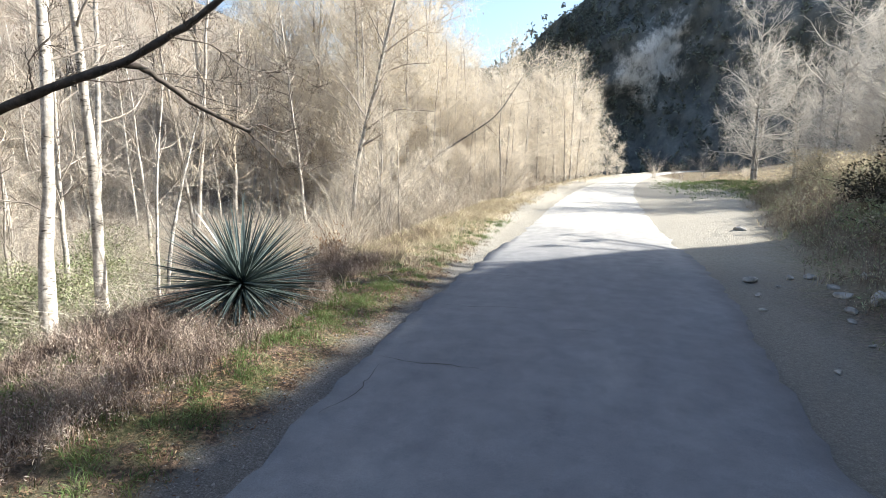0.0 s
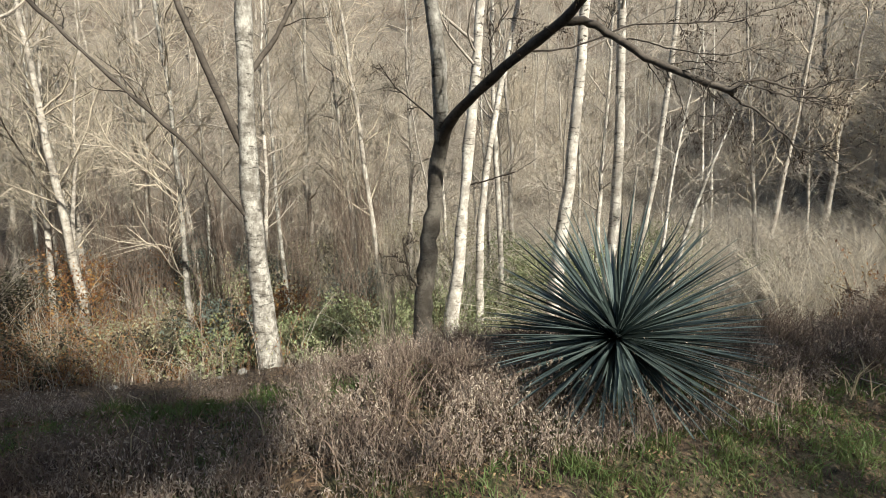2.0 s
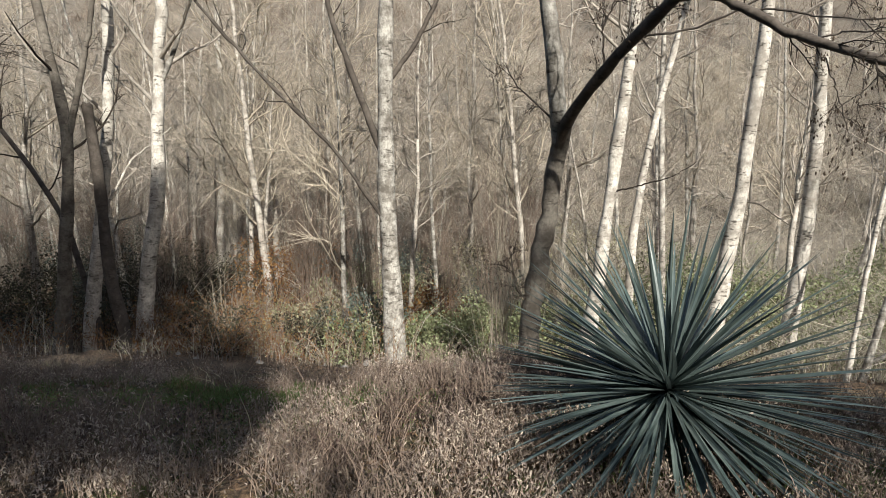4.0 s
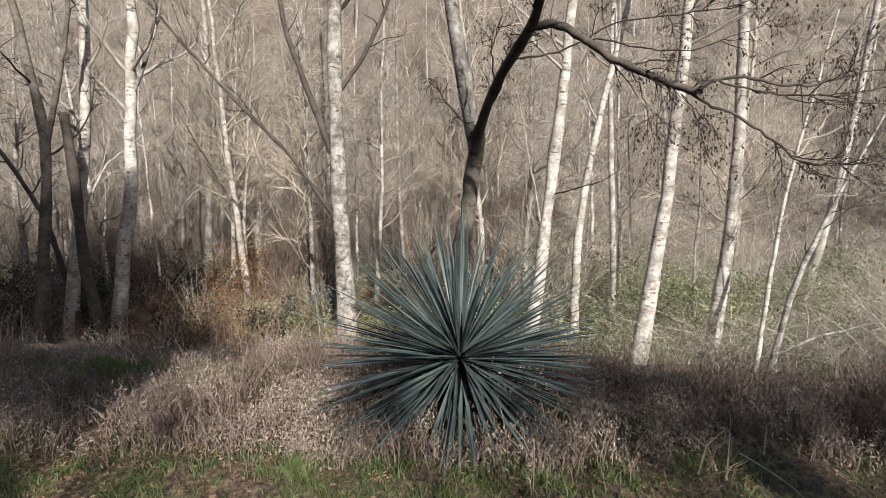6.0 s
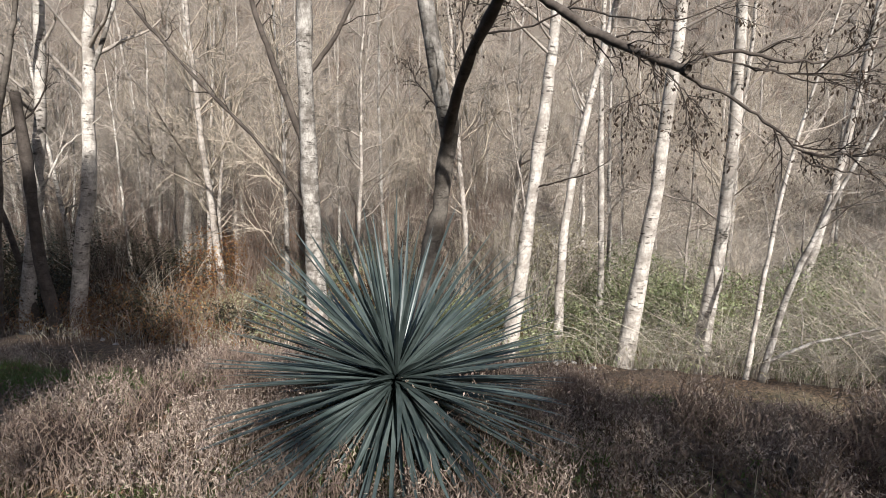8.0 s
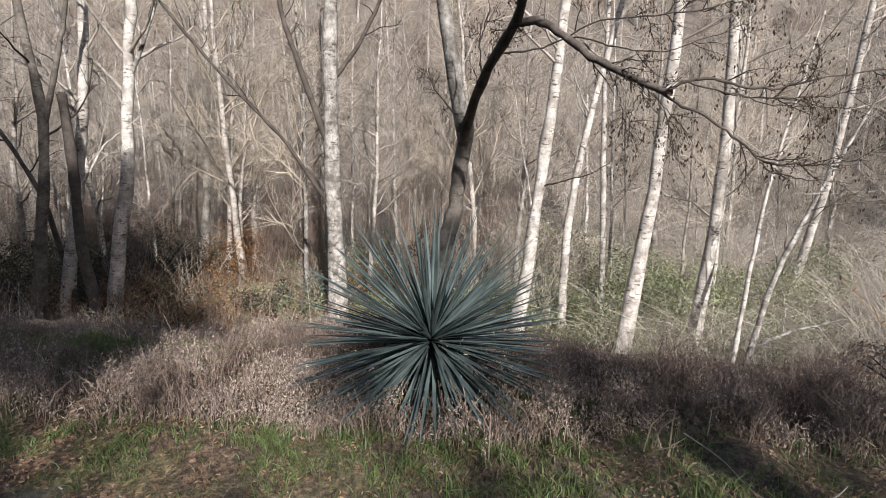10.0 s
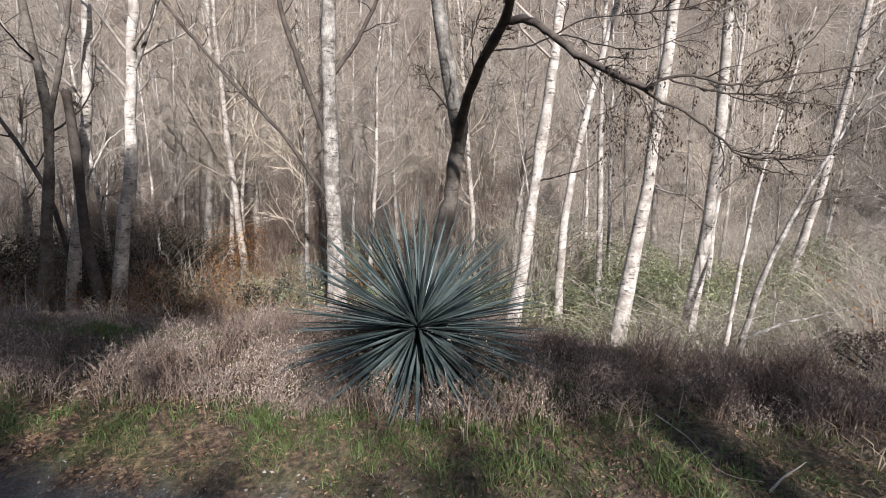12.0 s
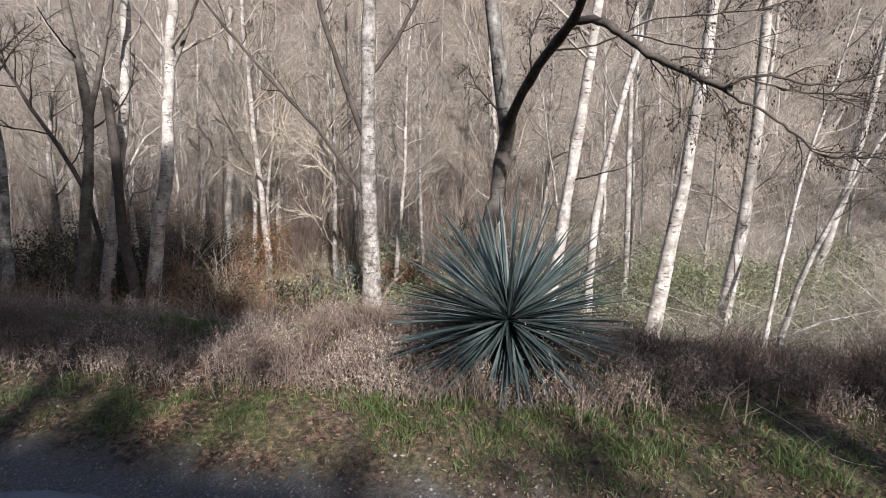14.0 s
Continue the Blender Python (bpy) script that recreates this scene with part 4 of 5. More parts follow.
def thicket(seed, H, stems, twigs, material, wide=0.75):
    """Many thin sticks from one foot, arching outward."""
    r = np.random.default_rng(seed)
    root = tagged(new("willow_thicket"), "thicket of thin bare arching sticks", "thicket", "streamside thickets")
    a = r.uniform(0, 6.28, stems)
    out = np.stack([np.cos(a), np.sin(a)], 1) * (r.uniform(0.1, 1.0, stems) * wide)[:, None]
    n = 7
    t = np.linspace(0, 1, n)[None, :, None]
    L = (H * r.uniform(0.5, 1.1, stems))[:, None, None]
    xy = out[:, None, :] * L * (0.35 * t + 0.65 * t ** 2) + r.normal(size=(stems, 1, 2)) * 0.18 + np.cumsum(r.normal(size=(stems, n, 2)) * 0.03, 1)
    z = L * (t - 0.22 * t ** 2)
    P = np.concatenate([xy, z], 2)
    R = r.uniform(0.005, 0.0125, stems)[:, None] * np.linspace(1, 0.3, n)[None, :]
    tagged(part("stem_tangle", Heap().tubes(P, R, 3).mesh("stem_tangle", material), root), kind="stuff")
    T, TR = sprout(r, P, R, twigs, (0.25, 1.0), 0.7, (20, 60), 0.02, 3, 0.006, 0.2)
    tagged(part("twig_spray", Heap().ribbons(T, TR).mesh("twig_spray", material), root), kind="stuff")
    return root


thickets = [thicket(300 + k, H, n, m, tm) for k, (H, n, m, tm) in enumerate([(3.6, 26, 380, M_TWIG_TAN), (2.6, 34, 320, M_HAZE), (4.4, 22, 420, M_TWIG)])]
th = scatter(rng, 70, (-24, -11.5), (-20, 22), 1.1) + scatter(rng, 26, (-16, -8.5), (11, 18), 0.9) + scatter(rng, 20, (-14, -7.4), (18, 34), 1.0) + scatter(rng, 40, (-9, -5.8), (16, 60), 1.3, lambda x, y: x < road_left(y) - 3.6) + scatter(rng, 44, (-8.6, -5.8), (13, 44), 0.8, lambda x, y: x < road_left(y) - 3.8) + scatter(rng, 18, (6, 28), (60, 76), 1.6)
stand(thickets, [(x, y, rng.uniform(0.6, 1.1)) for x, y in th], rng)
stand([thickets[1]], [(x, y, rng.uniform(0.5, 0.85)) for x, y in scatter(rng, 20, (-9.2, -7.1), (10.2, 18), 0.7)], rng, False)
tall = thicket(310, 6.5, 40, 420, M_TWIG_TAN, 0.2)
brown = thicket(311, 5.6, 30, 420, M_STEM, 0.22)
stand([tall], [(-8.75, 4.1, 0.55), (-12.8, 4.7, 1.0), (-13.2, 5.3, 0.9), (-15.5, 11.5, 1.0), (-17, -3, 0.9)], rng)
stand([brown], [(x, y, rng.uniform(0.6, 1.05)) for x, y in scatter(rng, 70, (-25, -13.0), (-16, 5), 0.9)], rng)


# unseen leafy trees added on the hillside above the road, crowns set to shade the verge
def shade_caster(x, y, crowns, seed):
    """An unseen leafy tree that casts shade; crowns are (dx, dy, z above foot, radius)."""
    r = np.random.default_rng(seed)
    z0 = float(height(x, y))
    root = tagged(new("oak_tree"), "unseen leafy tree added on the hillside to shade the verge", "tree", "hillside oaks")
    root.location = (x, y, z0 - 0.1)
    part("trunk", Heap().tubes(np.array([[[0, 0, 0], [0.1, 0, 1.2], [0, 0.1, 2.6], [0, 0, 4.0]]]), np.array([[0.3, 0.22, 0.18, 0.1]]), 9).mesh("trunk", M_DARK), root)
    h, lv = Heap(), Heap()
    for dx, dy, dz, rad in crowns:
        h.tubes(np.array([[[0, 0.05, 2.2], [dx * 0.5, dy * 0.5, 0.5 * dz + 1.3], [dx, dy, dz]]]), np.array([[0.11, 0.07, 0.02]]), 6)
        n = int((310 if y > 14 else 1250) * rad ** 2)
        d = r.normal(size=(n, 3))
        d /= np.linalg.norm(d, axis=1, keepdims=True)
        lv.leaves(np.array([dx, dy, dz]) + d * rad * r.uniform(0.25, 1.05, n)[:, None] * [1, 1, 0.8], 0.1)
    part("limb_fork", h.mesh("limb_fork", M_DARK), root)
    part("crown", lv.mesh("crown", M_SCRUB), root)


CASTER_X = 14.0


def shade_spot(yp, zp):
    """A place on the shade trees' row, given where the sun's rays through it cross the plane x = 6."""
    k = (CASTER_X - 6) / SUN.x
    return yp + SUN.y * k, zp + SUN.z * k


for seed, (yp, blobs) in enumerate([
    (11.6, [(11.0, 6.5, 0.7), (12.0, 6.55, 0.6), (12.7, 6.6, 0.5), (13.4, 6.9, 0.5), (11.3, 5.5, 0.18), (12.1, 5.6, 0.15), (9.6, 5.48, 0.28), (10.1, 5.36, 0.25), (10.6, 5.42, 0.15), (9.1, 5.38, 0.15), (9.15, 6.25, 0.22), (9.2, 6.6, 0.25), (9.05, 5.95, 0.13), (8.3, 5.38, 0.18), (8.65, 5.38, 0.14), (10.35, 6.4, 0.3), (10.1, 6.35, 0.25), (9.8, 6.2, 0.2), (10.7, 6.05, 0.2), (11.3, 6.05, 0.25), (12.0, 6.15, 0.25), (12.7, 6.2, 0.28), (13.4, 6.35, 0.35), (10.9, 6.9, 0.4), (11.4, 6.95, 0.5), (12.2, 6.9, 0.5), (13.0, 6.9, 0.45), (13.8, 6.8, 0.4), (14.9, 4.5, 0.3), (15.6, 4.2, 0.35), (16.4, 4.1, 0.25), (11.2, 8.4, 0.55), (11.3, 9.6, 0.6), (11.2, 10.8, 0.65)]),
    (6.0, [(6.9, 6.2, 0.4), (7.0, 6.9, 0.45), (6.1, 5.4, 0.25), (6.6, 5.3, 0.2), (7.0, 5.38, 0.2), (7.4, 5.3, 0.14), (6.2, 7.0, 0.6), (6.35, 6.4, 0.6), (7.4, 6.75, 0.3), (7.75, 6.98, 0.33), (7.15, 6.35, 0.18), (6.65, 5.93, 0.14), (7.65, 5.88, 0.1), (5.2, 6.3, 0.85), (5.5, 7.6, 1.0), (6.9, 7.3, 0.65), (6.3, 8.4, 0.8), (5.1, 9.3, 1.0), (5.0, 11.0, 1.1), (3.9, 9.6, 1.2), (4.4, 11.0, 1.1)]),
    (2.0, [(4.0, 6.3, 0.9), (2.6, 6.6, 1.2), (0.8, 6.8, 1.4), (2.6, 8.6, 1.4), (3.0, 10.3, 1.4), (0.8, 9.0, 1.7), (1.0, 11.5, 1.7), (2.8, 12.3, 1.2), (-1.4, 9.5, 2.0), (-1.4, 6.8, 1.5)]),
]):
    oy, _ = shade_spot(yp, 0)
    foot = float(height(CASTER_X, oy))
    shade_caster(CASTER_X, oy, [(0.3 * ((i * 7) % 3 - 1), shade_spot(a, c)[0] - oy, shade_spot(a, c)[1] - foot + 0.1, rad) for i, (a, c, rad) in enumerate(blobs)], 500 + seed)


# ---- the yucca ----
def yucca(x, y, z):
    """A ball of stiff narrow blades."""
    root = tagged(new("yucca"), "large round blue-green yucca with stiff narrow pointed leaves", "yucca plant")
    root.location = (x, y, float(height(x, y)) - 0.02)
    lift = z - root.location.z
    rng = np.random.default_rng(55)
    meshes = []
    for k in range(8):
        n = 7
        t = np.linspace(0, 1, n)
        w = np.array([0.020, 0.0112, 0.0128, 0.0124, 0.0102, 0.0062, 0.0006]) * rng.uniform(0.9, 1.15)
        sag = (0.02 + 0.05 * (k % 4) / 3) * t ** 2
        side = rng.normal() * 0.02 * t ** 2
        x0, zero = t, np.zeros(n)
        verts = np.stack([np.stack([x0, side - w, 0.35 * w - sag], 1), np.stack([x0, side, -0.45 * w - sag], 1), np.stack([x0, side + w, 0.35 * w - sag], 1), np.stack([x0, side, 0.05 * w - sag], 1)], 1)
        i, j = np.meshgrid(np.arange(n - 1), np.arange(4), indexing="ij")
        b = i * 4
        f = np.stack([b + j, b + (j + 1) % 4, b + 4 + (j + 1) % 4, b + 4 + j], -1).reshape(-1, 4)
        meshes.append(Heap().add(verts, f).mesh("leaf", M_YUCCA_DRY if k == 7 else M_YUCCA, False))
    heart = Heap().tubes(np.array([[[0, 0, 0], [0, 0, lift * 0.5], [0, 0, lift - 0.04], [0, 0, lift + 0.05]]]), np.array([[0.09, 0.10, 0.06, 0.01]]), 12)
    part("heart", heart.mesh("heart", M_YUCCA), root, "short green trunk hidden among leaf bases")
    n = 520
    for k in range(n):
        u = (k + 0.5) / n
        el = math.degrees(math.asin(1 - u ** 0.76 * 1.86)) if u < 0.98 else -60
        el += rng.normal() * 3.5
        az = k * 137.508 + rng.normal() * 5
        length = 0.97 * rng.uniform(0.88, 1.1) * (1.0 if el > -15 else 0.92)
        dry = el < -48 and rng.uniform() < 0.35
        ob = part("leaf", meshes[7 if dry else int(rng.integers(7))], root)
        if el < -20:
            length = min(length, (lift + 0.05) / math.sin(radians(-el)))
        ob.matrix_basis = pose(0, 0, lift + 0.04 * math.sin(radians(el)), 0, 0, az) @ pose(0, 0, 0, 0, -el, 0) @ pose(0.035, 0, 0, rng.uniform(-25, 25)) @ Matrix.Diagonal((length, 1, 1, 1))
    for k in range(70):
        el = rng.uniform(-72, -36)
        ob = part("leaf", meshes[7], root)
        ob.matrix_basis = pose(0, 0, lift - 0.08, 0, 0, k * 137.508) @ pose(0, 0, 0, 0, -el, 0) @ pose(0.03, 0, 0, rng.uniform(-30, 30)) @ Matrix.Diagonal((lift / math.sin(radians(-el)) * rng.uniform(0.75, 0.95), 1, 1, 1))
    return root


yucca(-4.0, 5.15, 0.41)


# ---- undergrowth ----
def on_ground(x, y, up=0.0):
    return np.stack([x, y, height(x, y) + up], 1)


def tufts(n, xr, yr, weight):
    """n places picked by a weight between 0 and 1."""
    xs, ys = [], []
    while sum(map(len, xs)) < n:
        x, y = RNG.uniform(*xr, n), RNG.uniform(*yr, n)
        k = RNG.uniform(size=n) < weight(x, y)
        xs.append(x[k]), ys.append(y[k])
    return np.concatenate(xs)[:n], np.concatenate(ys)[:n]


def blades(n, xr, yr, weight, length, width, lean, per=9, tight=0.05, points=4):
    """Curved blades in tufts: paths and half widths."""
    m = max(1, n // per)
    x, y = tufts(m, xr, yr, weight)
    L = np.repeat(RNG.uniform(0.6, 1.3, m) * (0.65 + 0.7 * patchy(x, y, 0.9, 90, -0.4, 0.9)), per) * RNG.uniform(0.5, 1.2, m * per) * length
    x, y = np.repeat(x, per) + RNG.normal(size=m * per) * tight, np.repeat(y, per) + RNG.normal(size=m * per) * tight
    a = RNG.uniform(0, 6.28, m * per)
    d = np.stack([np.cos(a), np.sin(a), np.zeros(m * per)], 1) * (RNG.uniform(0.2, 1.0, m * per) * lean)[:, None]
    t = np.linspace(0, 1, points)[None, :, None]
    P = on_ground(x, y, -0.01)[:, None, :] + (np.array([0, 0, 1.0]) * t * (1 - 0.25 * lean * t) + d[:, None, :] * t ** 2) * L[:, None, None]
    W = width * RNG.uniform(0.7, 1.3, m * per)[:, None] * (np.array([[1, 0.85, 0.6, 0.08]]) if points == 4 else np.array([[1, 0.8, 0.08]]))
    return P, W


def stuff(name, mesh_heap, material, label, category):
    return tagged(new(name, mesh_heap.mesh(name, material)), label, category, kind="stuff")


def left_of(x, y):
    return road_left(y) - x


def patchy(x, y, scale, seed, cut=0.0, soft=0.4):
    return np.clip((lumps(x, y, scale, seed) - cut) / soft, 0, 1)


def near_yucca(x, y, r=0.55):
    return ((x + 4.0) ** 2 + (y - 5.15) ** 2) < r * r


# green grass along the shoulder, under the yucca and on the crest of the bank
def grass_here(x, y):
    l = left_of(x, y)
    strip = np.exp(-((l - 0.85 - 0.25 * lumps(x, y, 2.5, 61)) / 0.36) ** 2) * (0.03 + patchy(x, y, 0.8, 62, 0.1))
    beside = 0.45 * np.exp(-(((x + 3.4) / 0.9) ** 2 + ((y - 6.6) / 1.2) ** 2)) + 1.8 * np.exp(-(((x + 4.5) / 0.6) ** 2 + ((y - 2.0) / 1.4) ** 2) * 1.1)
    crest = np.exp(-((l - 2.6) / 0.3) ** 2) * ease(y, 5.8, 7.0) * 1.6
    mound = np.exp(-(((x - 8.5) / 3.0) ** 2 + ((y - 42) / 9.0) ** 2)) * 0.7
    foot = 0.55 * np.exp(-(((x + 3.45) / 0.7) ** 2 + ((y - 5.3) / 1.1) ** 2))
    far = mound + foot + np.exp(-((l - 2.2) / 1.4) ** 2) * ease(y, 9, 12) * 0.25 * patchy(x, y, 2.0, 63)
    return np.clip((strip * 1.15 + beside * 0.5 + crest + far) * np.maximum(ease(l, 0.25, 0.6), ease(x - road_right(y), 0.5, 2.0)), 0, 1)


P, W = blades(72000, (-8, -2.1), (-5, 16), grass_here, 0.088, 0.0028, 0.9, 14, 0.04, 3)
P2, W2 = blades(14000, (3, 15), (26, 60), grass_here, 0.16, 0.012, 0.9, 9, 0.15, 3)
P, W = np.concatenate([P, P2]), np.concatenate([W, W2])
stuff("grass", Heap().ribbons(P, W, RNG.normal(size=(len(P), 3)) * [1, 1, 0.1]), M_GRASS, "short bright green grass in tufts", "grass")


def straw_here(x, y):
    l, r = left_of(x, y), x - road_right(y)
    a = np.exp(-((l - 2.4) / 1.1) ** 2) * (0.08 + 1.1 * ease(y, 7.6, 9.6)) * (0.5 + patchy(x, y, 1.5, 64))
    b = ease(r - bank_foot(y), -0.3, 0.8) * (0.5 + patchy(x, y, 2.0, 65)) * ease(y, 8, 16)
    return np.clip(a + b, 0, 1) * ((l > 0.6) | (r > 1.2))


P, W = blades(50000, (-8, 24), (-5, 76), straw_here, 0.28, 0.006, 0.9, 12, 0.1, 3)
P2, W2 = blades(42000, (-7.5, -2.4), (7.6, 24), straw_here, 0.2, 0.0045, 1.0, 12, 0.08, 3)
P, W = np.concatenate([P, P2]), np.concatenate([W, W2])
stuff("dry_grass", Heap().ribbons(P, W, RNG.normal(size=(len(P), 3)) * [1, 1, 0.1]), M_STRAW, "pale dry grass beside the road", "grass")


# knee-high dead brush over the verge
def brush_here(x, y):
    l = left_of(x, y)
    mound = ease(l - 0.4 * ease(y, 5.8, 6.8), 0.95, 1.45) * (1 - ease(l, 3.4, 4.6)) * (0.12 + 0.95 * patchy(x, y, 0.75, 66, -0.15))
    mound = mound * (1 - 0.85 * np.exp(-(((x + 3.4) / 0.7) ** 2 + ((y - 6.5) / 0.6) ** 2))) * (1 - 0.88 * ease(y, 7.9, 9.2))
    mound = mound * (1 - 0.95 * ease(l, 2.25, 2.7) * ease(y, 6, 6.8)) * (1 - 0.65 * ease(l, 1.7, 2.4) * (1 - ease(y, 2.4, 3.6)))
    mound = mound * (1 - 0.96 * np.exp(-((((x + 4.6) / 0.7) ** 2 + ((y - 1.9) / 1.6) ** 2)) ** 2))
    return np.clip(mound, 0, 1) * ~near_yucca(x, y, 0.1)


def brush(n, xr, yr, weight, tall, stem_w, leaves_per, leaf, lean=0.7, per=10, tight=0.07):
    P, W = blades(n, xr, yr, weight, tall, stem_w, lean, per, tight)
    W = W * 0 + W[:, :1] * np.array([[1, 0.9, 0.75, 0.5]])
    i = np.repeat(np.arange(len(P)), leaves_per)
    f = RNG.uniform(0.25, 1.0, len(i)) * 3
    j = np.minimum(f.astype(int), 2)
    w = (f - j)[:, None]
    C = P[i, j] * (1 - w) + P[i, j + 1] * w + RNG.normal(size=(len(i), 3)) * 0.014
    return Heap().ribbons(P, W), Heap().leaves(C, leaf, 1.8, 0.3)


stems, dead = brush(34000, (-7.2, -2.6), (-6, 13), brush_here, 0.25, 0.0022, 7, 0.0125, 0.55, 12, 0.075)
stuff("brush_stems", stems, M_STEM, "thin dead brown stems of low brush on the verge", "dry brush")
stuff("brush_leaves", dead, M_BRUSH, "withered brown leaves of low brush on the verge", "dry brush")


def bank_here(x, y):
    r = x - road_right(y)
    return np.clip(ease(r - bank_foot(y), -0.1, 0.8) * (0.15 + patchy(x, y, 1.8, 75, -0.1)), 0, 1)


stems, dead = brush(15000, (2.5, 11), (4, 34), bank_here, 0.62, 0.0035, 5, 0.024, 0.8, 10, 0.14)
stuff("bank_stems", stems, M_STEM, "dry brown brush on the bank beside the road", "dry brush")
stuff("bank_leaves", dead, M_DRAB, "drab olive and brown leaves of the bank's brush", "dry brush")


stems, green = brush(5000, (2.5, 10), (4, 30), lambda x, y: bank_here(x, y) * patchy(x, y, 1.5, 76, -0.2), 0.4, 0.003, 6, 0.026, 0.9, 8, 0.16)
stuff("bank_greens", green, M_IVY, "low green leaves on the bank beside the road", "undergrowth")


# taller dark brush along the crest of the bank
def crest_here(x, y):
    l = left_of(x, y)
    return np.clip(np.exp(-((l - 2.1) / 0.4) ** 2) * ease(y, 5.6, 6.8) * (1 - ease(y, 7.8, 8.8)) * (0.4 + patchy(x, y, 1.1, 77, -0.3)), 0, 1)


stems, dead = brush(4500, (-6.5, -3.5), (5, 13), crest_here, 0.15, 0.0024, 6, 0.0125, 0.7, 12, 0.09)
stuff("crest_stems", stems, M_STEM, "taller dead brown stems along the crest", "dry brush")
stuff("crest_leaves", dead, M_BRUSH, "withered brown leaves along the crest", "dry brush")


# rusty bracken and dry undergrowth on the stream flat
def rust_here(x, y):
    return np.clip(np.exp(-(((x + 12.5) / 2.2) ** 2 + ((y + 2.2) / 3.5) ** 2)) + 0.6 * patchy(x, y, 2.2, 79, -0.1) * np.exp(-(((x + 13.5) / 1.6) ** 2 + ((y - 2.5) / 2.6) ** 2)) + 0.9 * np.exp(-(((x + 4.9) / 0.45) ** 2 + ((y - 9.4) / 0.5) ** 2)) + 0.2 * patchy(x, y, 5, 67) * (x < -11), 0, 1)


stems, dead = brush(6000, (-19, -5), (-9, 12), rust_here, 0.9, 0.004, 9, 0.024, 0.6, 9, 0.16)
stuff("bracken_stems", stems, M_STEM, "dry brown stems of withered bracken", "undergrowth")
stuff("bracken_leaves", dead, M_RUST, "rust-brown withered bracken leaves", "undergrowth")


def under_here(x, y):
    return np.clip(ease(left_of(x, y), 5.5, 8) * (0.3 + patchy(x, y, 2.6, 68, -0.3)), 0, 1)


stems, dead = brush(16000, (-30, -6.5), (-22, 40), under_here, 0.8, 0.0038, 5, 0.027, 0.9, 8, 0.2)
stuff("undergrowth_stems", stems, M_TWIG, "tangle of pale dead stems along the stream", "undergrowth")
stuff("undergrowth_leaves", dead, M_DRAB, "pale dry leaves among the streamside tangle", "undergrowth")


stems, dead = brush(19000, (-20, -10.0), (7.5, 21), lambda x, y: 0.2 + 0.8 * patchy(x, y, 2.0, 78, -0.4), 1.4, 0.0045, 1, 0.02, 1.25, 10, 0.22)
stuff("streamside_twigs", stems, M_HAZE, "pale tangle of dead twigs on the sunny flat", "undergrowth")


def ivy_here(x, y):
    spots = np.exp(-(((x + 12.4) / 1.3) ** 2 + ((y - 3.2) / 2.0) ** 2)) + 1.0 * np.exp(-(((x + 12.8) / 1.6) ** 2 + ((y - 9.0) / 3.8) ** 2)) + 0.4 * np.exp(-(((x + 13) / 1.2) ** 2 + ((y + 1.0) / 1.6) ** 2))
    return np.clip(spots + 0.12 * patchy(x, y, 3.0, 69, 0.1) * (x < -11.5), 0, 1)


stems, green = brush(14000, (-24, -4.5), (-14, 16), ivy_here, 0.8, 0.004, 10, 0.026, 0.8, 8, 0.24)
stuff("ivy_leaves", green, M_IVY, "green leafy undergrowth near the stream", "undergrowth")

# leafy evergreen bushes by the stream
def bush(x, y, w, h, n, material, seed, label):
    r = np.random.default_rng(seed)
    root = tagged(new("leafy_bush"), label, "bush", "bushes of the roadside and stream")
    root.location = (x, y, float(height(x, y)) - 0.05)
    k = 14
    c = np.stack([r.normal(size=k) * w * 0.42, r.normal(size=k) * w * 0.42, r.uniform(0.2, 0.9, k) * h], 1)
    stem = np.stack([np.zeros((k, 3)) + r.normal(size=(k, 3)) * [0.08, 0.08, 0], c * [0.5, 0.5, 0.55], c], 1)
    part("stem", Heap().tubes(stem, np.array([[0.018, 0.012, 0.005]]) * np.ones((k, 1)), 4).mesh("stem", M_TWIG_DARK), root)
    d = r.normal(size=(n, 3))
    d /= np.linalg.norm(d, axis=1, keepdims=True)
    p = c[r.integers(0, k, n)] + d * (r.uniform(0.3, 1.0, n) ** 0.5)[:, None] * w * 0.3
    p = p[p[:, 2] > 0.05]
    tagged(part("foliage", Heap().leaves(p, 0.036 if w > 0.65 else 0.015).mesh("foliage", material), root), kind="stuff")


